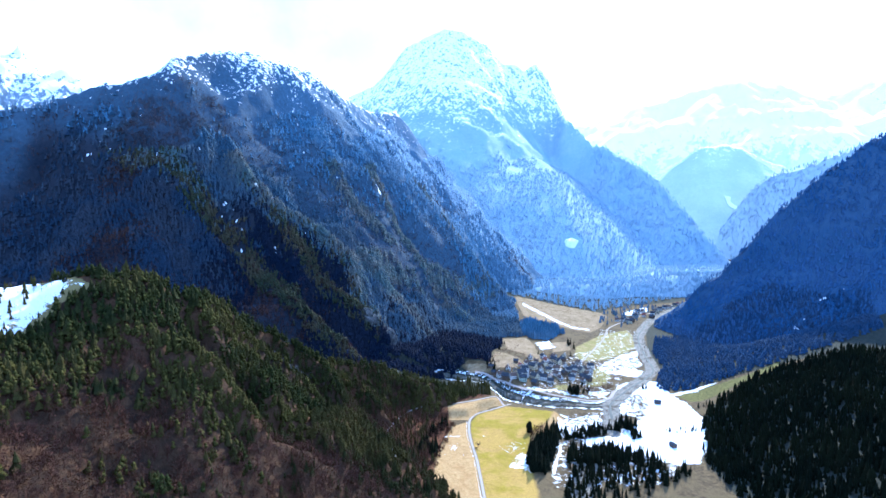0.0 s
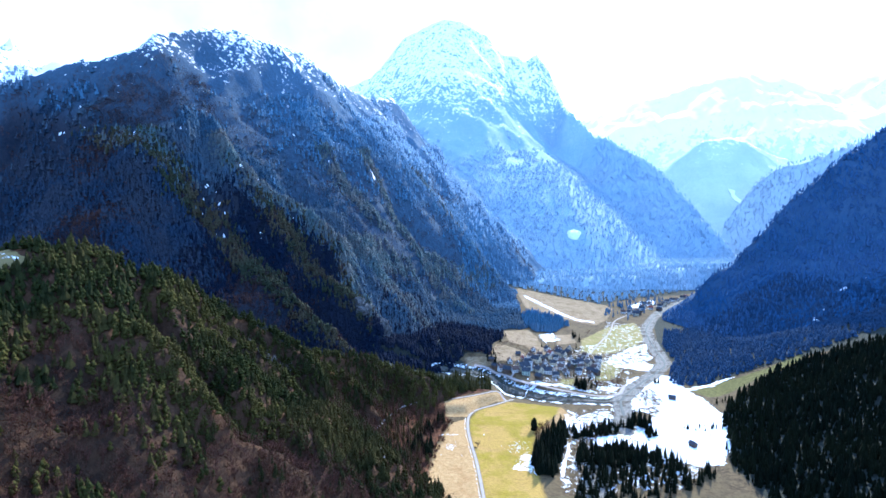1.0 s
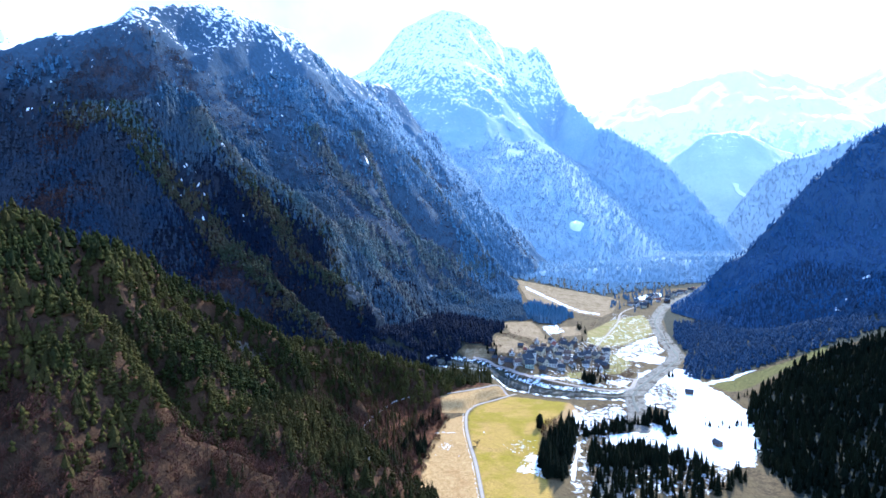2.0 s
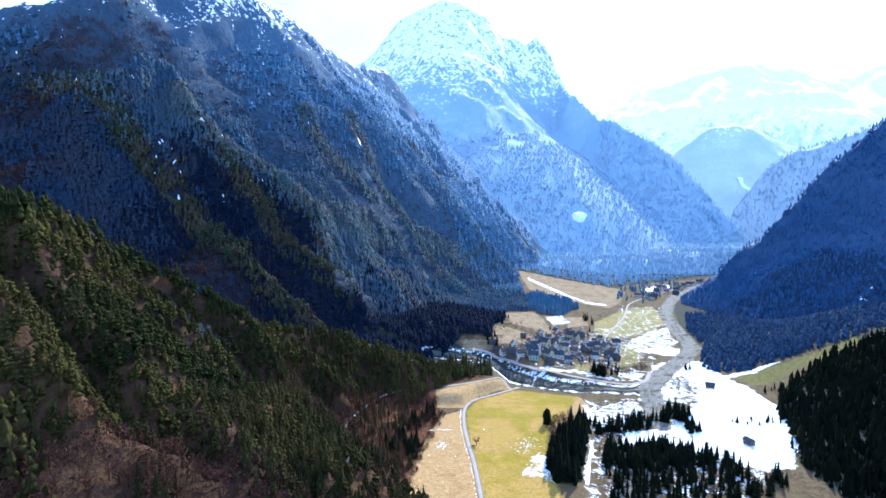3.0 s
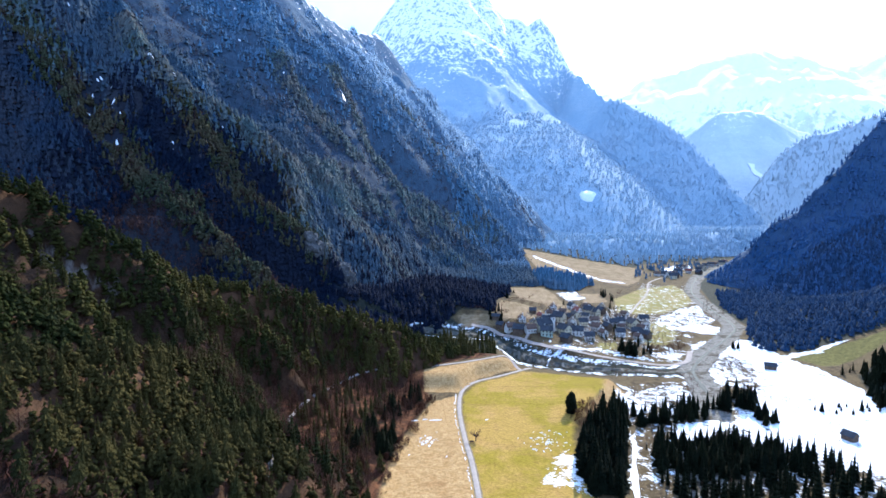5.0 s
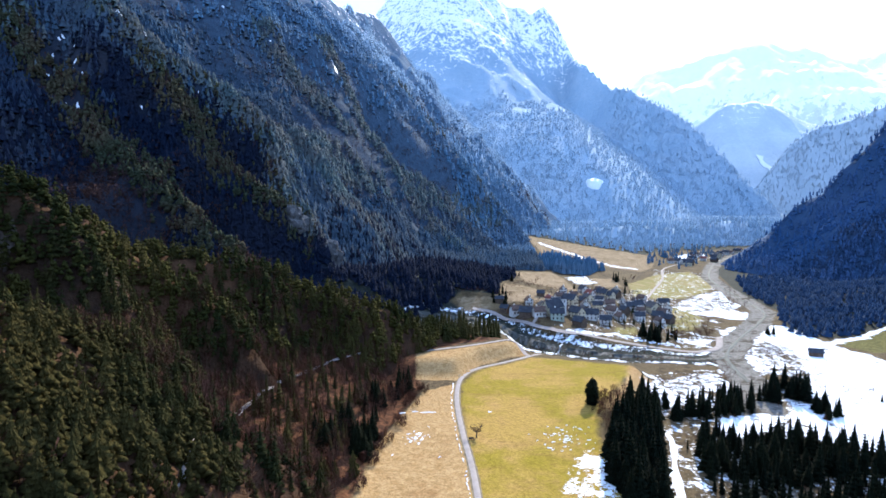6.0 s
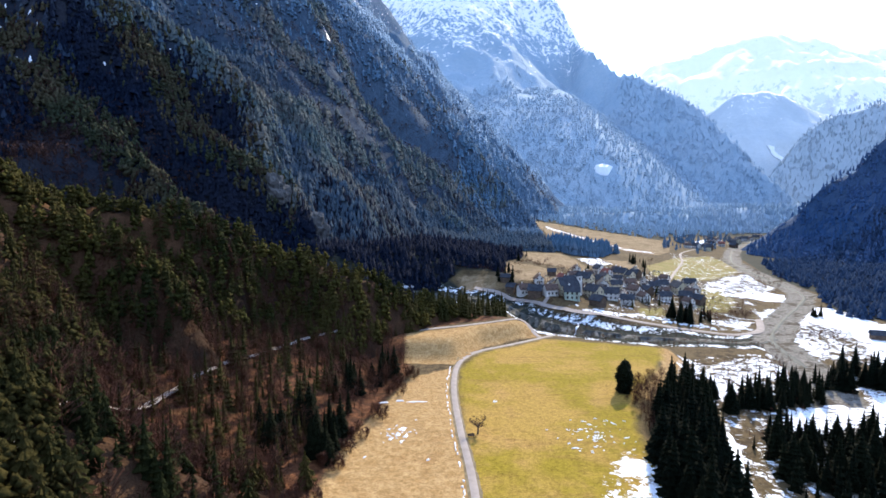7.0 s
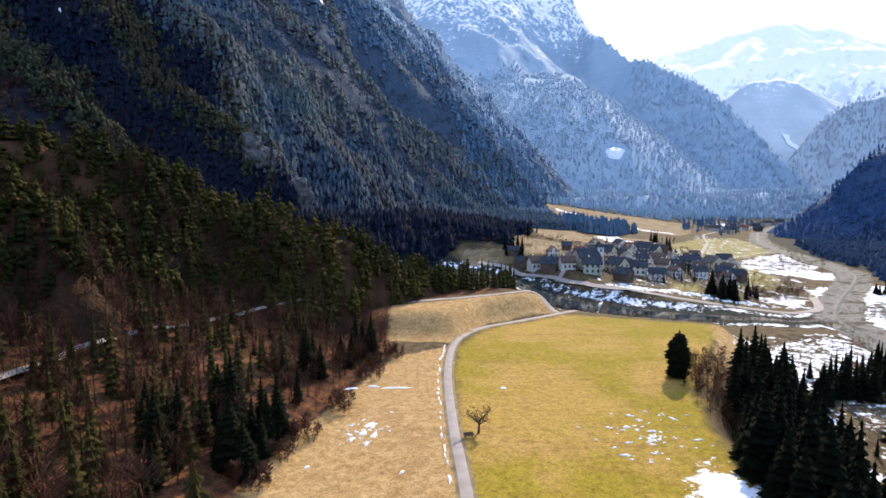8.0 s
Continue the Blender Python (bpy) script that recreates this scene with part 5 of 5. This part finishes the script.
ground_forest("leafless_thicket", FINE_BARES, [(-70, 180), (-20, 180), (-10, 230), (-9, 300), (-36, 300), (-64, 262)], 420, 1.5, 5.0, TWIGS, "brown leafless thicket at the foot of the spur", spur_height)
ground_forest("spruce_forest", FINE_FRONDS, [(-70, 180), (-20, 180), (-12, 230), (-10, 300), (-36, 300), (-64, 262)], 260, 2.5, 6.5, NEEDLES, "scattered olive spruces at the foot of the spur", spur_height)


# ---------------------------------------------------------------- the village
PLASTER = plain("white_plaster", (0.52, 0.50, 0.46), (0.74, 0.72, 0.67), 0.4, grain=3)
CREAM = plain("cream_plaster", (0.48, 0.42, 0.28), (0.66, 0.59, 0.42), 0.4, grain=3)
TIMBER = plain("weathered_timber", (0.06, 0.042, 0.03), (0.16, 0.115, 0.08), 1.2, grain=14, bump=0.02)
SLATE = plain("dark_grey_roof", (0.020, 0.023, 0.032), (0.062, 0.068, 0.082), 0.7, rough=0.75, grain=6)
BROWN_TILE = plain("brown_tile_roof", (0.07, 0.045, 0.035), (0.15, 0.095, 0.07), 0.7, rough=0.7, grain=6)
RED_TILE = plain("red_tile_roof", (0.16, 0.05, 0.035), (0.28, 0.10, 0.07), 0.7, rough=0.7, grain=6)
GLASS = plain("dark_window_glass", (0.02, 0.025, 0.03), (0.05, 0.06, 0.07), 0.5, rough=0.08, specular=0.5)
FRAME = plain("brown_window_frame", (0.10, 0.06, 0.04), (0.16, 0.10, 0.07), 2)


def box(bm, x0, x1, y0, y1, z0, z1):
    v = [bm.verts.new((x, y, z)) for z in (z0, z1) for y in (y0, y1) for x in (x0, x1)]
    for f in ((0, 2, 3, 1), (4, 5, 7, 6), (0, 1, 5, 4), (2, 6, 7, 3), (0, 4, 6, 2), (1, 3, 7, 5)):
        bm.faces.new([v[k] for k in f])


def gable_walls(bm, w, l, h, r):
    """Walls with two gables, the ridge along y."""
    a, b = w / 2, l / 2
    low = [bm.verts.new(p) for p in ((-a, -b, -1.5), (a, -b, -1.5), (a, b, -1.5), (-a, b, -1.5))]
    top = [bm.verts.new(p) for p in ((-a, -b, h), (a, -b, h), (a, b, h), (-a, b, h))]
    g = [bm.verts.new((0, -b, h + r)), bm.verts.new((0, b, h + r))]
    bm.faces.new((low[0], low[1], top[1], g[0], top[0]))
    bm.faces.new((low[2], low[3], top[3], g[1], top[2]))
    bm.faces.new((low[1], low[2], top[2], top[1]))
    bm.faces.new((low[3], low[0], top[0], top[3]))


def gable_roof(bm, w, l, h, r, over=0.5, thick=0.22):
    """Two slabs that meet at the ridge, with eaves."""
    a, b = w / 2 + over, l / 2 + over
    eave = h - r * over / (w / 2)
    for s in (-1, 1):
        v = [bm.verts.new(p) for p in ((0, -b, h + r + 0.05), (0, b, h + r + 0.05), (s * a, b, eave + 0.05), (s * a, -b, eave + 0.05))]
        u = [bm.verts.new((q.co.x, q.co.y, q.co.z + thick)) for q in v]
        for f in ((v[0], v[1], v[2], v[3]), (u[3], u[2], u[1], u[0]), (v[0], v[3], u[3], u[0]), (v[1], u[1], u[2], v[2]), (v[2], u[2], u[3], v[3])):
            bm.faces.new(f)
    bmesh.ops.recalc_face_normals(bm, faces=bm.faces)


def add_window(thing, x, y, z, w, h, facing):
    """A framed pane, a little proud of the wall. facing: degrees about z."""
    m = pose(x, y, z, 0, 0, facing)
    bm = bmesh.new()
    t = 0.1
    box(bm, -w / 2 - t, w / 2 + t, -0.06, 0.02, -t, 0)
    box(bm, -w / 2 - t, w / 2 + t, -0.06, 0.02, h, h + t)
    box(bm, -w / 2 - t, -w / 2, -0.06, 0.02, 0, h)
    box(bm, w / 2, w / 2 + t, -0.06, 0.02, 0, h)
    win = part("window", bm, FRAME, thing, "", m)
    bm = bmesh.new()
    box(bm, -w / 2, w / 2, -0.03, 0.02, 0, h)
    part("pane", bm, GLASS, win)


def house(w, l, h, r, wall, roof, label, chimney=True, windows=2, category="house"):
    thing = tagged(new("house"), label, category, "houses of the village")
    bm = bmesh.new()
    gable_walls(bm, w, l, h, r)
    part("wall", bm, wall, thing)
    bm = bmesh.new()
    gable_roof(bm, w, l, h, r)
    top = part("roof", bm, roof, thing)
    if chimney:
        bm = bmesh.new()
        box(bm, 0.6, 1.3, l * 0.12, l * 0.12 + 0.7, h + 0.4 * r, h + r + 0.9)
        part("chimney", bm, PLASTER, top)
    if windows:
        for floor in range(windows):
            z = 0.8 + 2.3 * floor
            if z + 1.1 > h + 0.3 * r:
                break
            for k in range(3):
                y = l * (k - 1) * 0.3
                add_window(thing, w / 2, y, z, 0.8, 1.1, 90), add_window(thing, -w / 2, y, z, 0.8, 1.1, -90)
            for k in (-1, 1):
                add_window(thing, k * w * 0.24, -l / 2, z, 0.8, 1.1, 0)
    bm = bmesh.new()
    box(bm, -0.5, 0.5, -l / 2 - 0.06, -l / 2 + 0.02, -0.5, 1.9)
    part("door", bm, TIMBER, thing)
    return thing


random.seed(33)
KINDS = [house(6.4, 8.6, 4.2, 2.9, PLASTER, SLATE, "white plastered village house with dark grey roof"),
         house(7.0, 9.6, 4.4, 3.2, CREAM, SLATE, "cream village house with dark grey roof"),
         house(6.0, 7.4, 3.4, 2.8, PLASTER, BROWN_TILE, "small white village house with brown roof"),
         house(6.6, 8.0, 4.0, 3.0, TIMBER, SLATE, "dark timber barn with grey roof", False, 0, "barn"),
         house(5.6, 7.0, 3.6, 2.8, PLASTER, RED_TILE, "small white house with red tiled roof")]
# x, y, turn, kind: the first of each kind takes its place, the rest are copies
HOMES = [(89.7, 480, 68, 0), (82, 480, 20, 1), (62, 476, 82, 2), (56, 479, 85, 3), (100.5, 524, 10, 4),
         (52, 486, 80, 2), (109.4, 528, 60, 1), (118.5, 533, 25, 3), (123.8, 510, 70, 0), (130.5, 506, 15, 1), (116.9, 488, 75, 0), (105.6, 484, 30, 2),
         (80, 466, 72, 3), (95, 474, 60, 0), (84, 503, 20, 1), (106.7, 506, 80, 2), (117.6, 517, 15, 0), (80, 513, 65, 2), (90, 494, 10, 0), (98, 500, 70, 1),
         (92, 508, 35, 3), (104, 516, 75, 0), (112, 497, 20, 3), (122, 500, 65, 2), (97, 486, 5, 2), (75, 495, 70, 0), (73, 505, 25, 4), (127, 522, 60, 2),
         (136, 515, 20, 3), (66, 488, 15, 1), (111, 540, 70, 2), (100, 537, 20, 0), (128, 492, 75, 3), (90, 520, 60, 2), (122, 543, 15, 1),
         (134, 500, 40, 2), (139, 507, 10, 0), (132, 488, 70, 3), (126, 484, 25, 2), (143, 522, 60, 0), (86, 530, 20, 2), (70, 515, 70, 3), (60, 495, 30, 2), (118, 505, 80, 0),
         (96, 512, 15, 1), (104, 492, 55, 2), (112, 525, 0, 1), (88, 488, 40, 3), (134, 532, 20, 2), (47, 492, 75, 3), (77, 486, 35, 2)]
taken = set()
for x, y, turn, k in HOMES:
    m = ground_pose(x, y, turn + random.uniform(-35, 35))
    if k not in taken:
        taken.add(k)
        KINDS[k].matrix_basis = m
        KINDS[k].scale = (0.75, 0.75, 0.75)
    else:
        copy_thing(KINDS[k], m).scale = (random.uniform(0.52, 0.78),) * 3
for x, y, turn, k in [(249, 747, 20, 0), (256, 742, 70, 1), (266, 762, 15, 2), (275, 775, 60, 0), (283, 791, 20, 2), (292, 786, 75, 4), (301, 780, 30, 3), (310, 800, 60, 0), (262, 750, 40, 3),
                      (322, 815, 10, 1), (348, 848, 65, 0), (358, 855, 20, 2), (372, 868, 70, 1), (290, 805, 50, 0), (240, 745, 80, 2), (300, 812, 15, 2), (335, 835, 40, 0), (382, 880, 20, 4)]:
    tagged(copy_thing(KINDS[k], ground_pose(x, y, turn)), group="houses of the far hamlet")


def church(m):
    """A nave with a tower and its pointed roof."""
    thing = tagged(new("church"), "cream village church with dark roof and small white tower", "church")
    thing.matrix_basis = m
    w, l, h, r = 7.0, 10.5, 5.4, 3.6
    bm = bmesh.new()
    gable_walls(bm, w, l, h, r)
    part("wall", bm, CREAM, thing)
    bm = bmesh.new()
    gable_roof(bm, w, l, h, r, 0.4)
    part("roof", bm, SLATE, thing)
    bm = bmesh.new()
    box(bm, -1.5, 1.5, l / 2 + 0.02, l / 2 + 3.0, -1.5, 9.4)
    tower = part("tower", bm, PLASTER, thing, "white tower")
    bm = bmesh.new()
    base = [bm.verts.new((x, l / 2 + 1.5 + y, 9.4)) for x, y in ((-1.75, -1.75), (1.75, -1.75), (1.75, 1.75), (-1.75, 1.75))]
    tip = bm.verts.new((0, l / 2 + 1.5, 12.2))
    for k in range(4):
        bm.faces.new((base[k], base[(k + 1) % 4], tip))
    bm.faces.new(base[::-1])
    part("spire", bm, SLATE, tower)
    for k in range(3):
        add_window(thing, w / 2, l * (k - 1) * 0.3, 1.6, 0.8, 2.0, 90)
        add_window(thing, -w / 2, l * (k - 1) * 0.3, 1.6, 0.8, 2.0, -90)
    add_window(thing, 1.5, l / 2 + 1.5, 7.4, 0.7, 1.1, 90), add_window(thing, 0, -l / 2, 4.4, 0.9, 1.2, 0)
    bm = bmesh.new()
    box(bm, -0.7, 0.7, -l / 2 - 0.06, -l / 2 + 0.02, -0.5, 2.2)
    part("door", bm, TIMBER, thing)


church(ground_pose(70, 480, -72) @ Matrix.Scale(0.85, 4))
PALE_GREEN = plain("pale_green_plaster", (0.36, 0.42, 0.34), (0.50, 0.56, 0.46), 0.4, grain=3)
parsonage = house(6.2, 8.0, 4.6, 2.6, PALE_GREEN, SLATE, "pale green house with dark roof in front of the church")
parsonage.matrix_basis = ground_pose(70.5, 472.5, 82)
parsonage.scale = (0.8, 0.8, 0.8)


def hut(x, y, turn, w, l, label):
    thing = tagged(new("hut"), label, "hut")
    thing.matrix_basis = ground_pose(x, y, turn)
    bm = bmesh.new()
    gable_walls(bm, w, l, 1.9, 1.3)
    part("wall", bm, TIMBER, thing)
    bm = bmesh.new()
    gable_roof(bm, w, l, 1.9, 1.3, 0.35, 0.15)
    part("roof", bm, SLATE, thing)
    bm = bmesh.new()
    box(bm, -0.5, 0.5, -l / 2 - 0.05, -l / 2 + 0.02, -0.3, 1.7)
    part("door", bm, BARK, thing)


hut(174.3, 436, 65, 3.2, 5.0, "small dark timber hay hut standing in snow")
hut(152.3, 354, 20, 3.0, 4.0, "small dark timber shed on the snowy flat")
hut(45, 500, 70, 3.0, 4.5, "grey timber shed at the foot of the meadow")


# ---------------------------------------------------------------- snow left lying
def snow_blob(name, x, y, long, wide, turn, thick, label, seed, height=ground_height, ragged=0.95, skirt=0.05):
    """A low lens of old snow with a ragged rim, moulded to the ground."""
    r = random.Random(seed)
    n, rings = 26, 3
    rim = [r.uniform(1.25 - ragged, 1.25) for _ in range(n)]
    rim = [0.7 * rim[k] + 0.3 * rim[k - 1] for k in range(n)]
    c, s = math.cos(radians(turn)), math.sin(radians(turn))
    faces, flat, rise = [], [(x, y)], [thick + 0.05]
    for k in range(1, rings + 1):
        for j in range(n):
            q = k / rings * rim[j]
            u, v = long * q * math.cos(6.283 * j / n), wide * q * math.sin(6.283 * j / n)
            flat.append((x + c * u - s * v, y + s * u + c * v))
            rise.append(thick * (1 - (k / rings) ** 2) + 0.05 if k < rings else -skirt)
    flat = np.array(flat)
    verts = np.column_stack([flat, height(flat[:, 0], flat[:, 1]) + np.array(rise)])
    for j in range(n):
        faces.append((0, 1 + j, 1 + (j + 1) % n))
        for k in range(rings - 1):
            a, b = 1 + k * n + j, 1 + k * n + (j + 1) % n
            faces += [(a, a + n, b + n), (a, b + n, b)]
    ob = new(name, array_mesh(name, verts, np.array(faces), SNOW_M, True))
    return tagged(ob, label, "snow", "patches of old snow", "")


def trough(x, y, turn):
    """A dark wooden feed trough on four legs."""
    thing = tagged(new("feed_trough"), "dark weathered wooden feed trough assumed for a dark mark under the leafless tree", "trough")
    thing.matrix_basis = ground_pose(x, y, turn)
    for name, b in (("floor_board", (-0.6, 0.6, -0.25, 0.25, 0.30, 0.34)), ("side_board", (-0.6, 0.6, -0.29, -0.25, 0.30, 0.62)), ("side_board", (-0.6, 0.6, 0.25, 0.29, 0.30, 0.62)),
                    ("end_board", (-0.64, -0.6, -0.29, 0.29, 0.30, 0.62)), ("end_board", (0.6, 0.64, -0.29, 0.29, 0.30, 0.62))):
        bm = bmesh.new()
        box(bm, *b)
        part(name, bm, TIMBER, thing)
    for sx in (-0.5, 0.5):
        for sy in (-0.2, 0.2):
            bm = bmesh.new()
            box(bm, sx - 0.04, sx + 0.04, sy - 0.04, sy + 0.04, -0.2, 0.30)
            part("leg", bm, TIMBER, thing)


# assumed object, put where a small unidentified dark mark lies by the tree
trough(21.2, 343.0, 15)
random.seed(44)
road_line = curve_points(FIELD_ROAD, 1.0)
for k in range(2, len(road_line) - 12, 2):
    if random.random() < 0.72 and road_line[k].y < 392:
        p, way = road_line[k], (road_line[k + 1] - road_line[k - 1]).normalized()
        q = p + Vector((-way.y, way.x, 0)) * random.uniform(1.5, 1.9)
        snow_blob("snow_patch", q.x, q.y, random.uniform(0.5, 1.5), random.uniform(0.15, 0.32), math.degrees(math.atan2(way.y, way.x)), 0.12, "thin strip of old snow beside the field road", k)
for k, (x, y, a, b, turn) in enumerate([(7.3, 347.5, 1.3, 1.0, 20), (6.6, 344.6, 0.8, 0.6, 50), (8.2, 344.0, 1.2, 0.5, 80), (5.4, 342.8, 0.5, 0.7, 0), (7.6, 341.6, 0.5, 0.8, 0), (9.6, 362.5, 2.6, 0.5, 5),
                                        (5.5, 363.0, 1.2, 0.4, 0), (2.0, 362.0, 1.4, 0.5, 10), (27.6, 362.5, 0.8, 0.5, 0), (43.5, 346.5, 0.7, 0.5, 30), (44.6, 345.6, 0.6, 0.3, 70), (46.5, 345.2, 0.8, 0.25, 0), (51.0, 349.5, 1.0, 0.3, 120), (50.2, 350.8, 0.6, 0.2, 100),
                                        (42.0, 341.5, 0.8, 0.3, 20), (40.6, 338.0, 0.9, 0.4, 0), (45.0, 350.5, 0.5, 0.3, 0), (48.0, 352.0, 0.4, 0.3, 0), (1.4, 335.0, 0.6, 0.3, 60), (13.0, 334.0, 0.5, 0.3, 60)]):
    snow_blob("snow_patch", x, y, a, b, turn, 0.12, "small ragged patch of old snow on the dry meadow", 300 + k)
for k in range(70):
    a, d = random.uniform(0, 6.28), abs(random.gauss(0, 1))
    x, y = 45.5 + 4.5 * d * math.cos(a), 343 + 5.5 * d * math.sin(a)
    snow_blob("snow_patch", x, y, random.uniform(0.15, 0.55), random.uniform(0.1, 0.25), random.uniform(-30, 40), 0.06, "tiny crust of old snow on the dry meadow", 600 + k)
for k in range(36):
    x, y = 6.5 + random.gauss(0, 1.6), 345 + random.gauss(0, 2.4)
    snow_blob("snow_patch", x, y, random.uniform(0.12, 0.5), random.uniform(0.1, 0.25), random.uniform(0, 180), 0.06, "tiny crust of old snow on the hay field", 700 + k)
for k in range(22):
    x, y = 100 + 1.0 * k + random.uniform(-0.5, 0.5), 455.0 - 0.2 * k + random.uniform(-2.4, 2.4)
    snow_blob("snow_bank", x, y, random.uniform(1.2, 2.8), random.uniform(0.5, 1.0), random.uniform(20, 100), 0.4, "ploughed bank of snow beside the village car park", 400 + k)
snow_blob("snow_patch", 66.5, 446.5, 6.0, 0.6, 64, 0.2, "strip of snow across the stream", 450)
for k, (x, y, r) in enumerate(SNOW_SPOTS):
    snow_blob("snow_patch", x, y, r * random.uniform(0.8, 1.3), 0.7 * r, random.uniform(0, 180), 0.5, "small patch of snow on the steep wooded mountain", 500 + k, left_height)
for k, (x, y, r) in enumerate(RIGHT_SPOTS):
    snow_blob("snow_patch", x, y, r, 0.5 * r, random.uniform(0, 180), 0.5, "small patch of snow on the shaded mountainside", 560 + k, right_height)

# not moulded to the slope: tilted flatter on a skirt so sunlight catches it
snow_blob("snow_patch", 253, 1070, 16, 12, 5, 1.0, "bright snowy clearing on the wooded slope of the peak", 594, lambda x, y: 101 + 0.42 * (y - 1070) + 0 * x, 0.5, 9.0)



def cliff(x, y, z, size, seed, label):
    """A broken limestone face with ledges."""
    bm = bmesh.new()
    bmesh.ops.create_icosphere(bm, subdivisions=4, radius=1.0)
    for v in bm.verts:
        q = v.co + Vector((seed, 0, 0))
        rough = 0.30 * noise.noise(q * 1.6) + 0.20 * noise.noise(Vector((q.x * 4.5, q.y * 4.5, q.z * 1.2))) + 0.10 * noise.noise(q * 8)
        ledge = 0.10 * math.sin(9 * v.co.z + 3 * noise.noise(q * 2))
        v.co *= 1 + rough + ledge
        v.co.x, v.co.y, v.co.z = v.co.x * size[0], v.co.y * size[1], v.co.z * size[2]
    me = bpy.data.meshes.new("cliff")
    bm.to_mesh(me)
    bm.free()
    me.materials.append(LIMESTONE)
    ob = new("cliff", me)
    ob.matrix_basis = pose(x, y, z, 0, 0, -25)
    return tagged(ob, label, "cliff", kind="structure")


cliff(-50, 518, float(left_height(np.array([-50.0]), np.array([518.0]))[0]) - 2, (6, 5, 10), 3, "grey broken limestone cliff at the foot of the rib")
cliff(-72, 521, float(left_height(np.array([-72.0]), np.array([521.0]))[0]) - 5, (9, 6, 9), 8, "grey limestone outcrop on the rib")
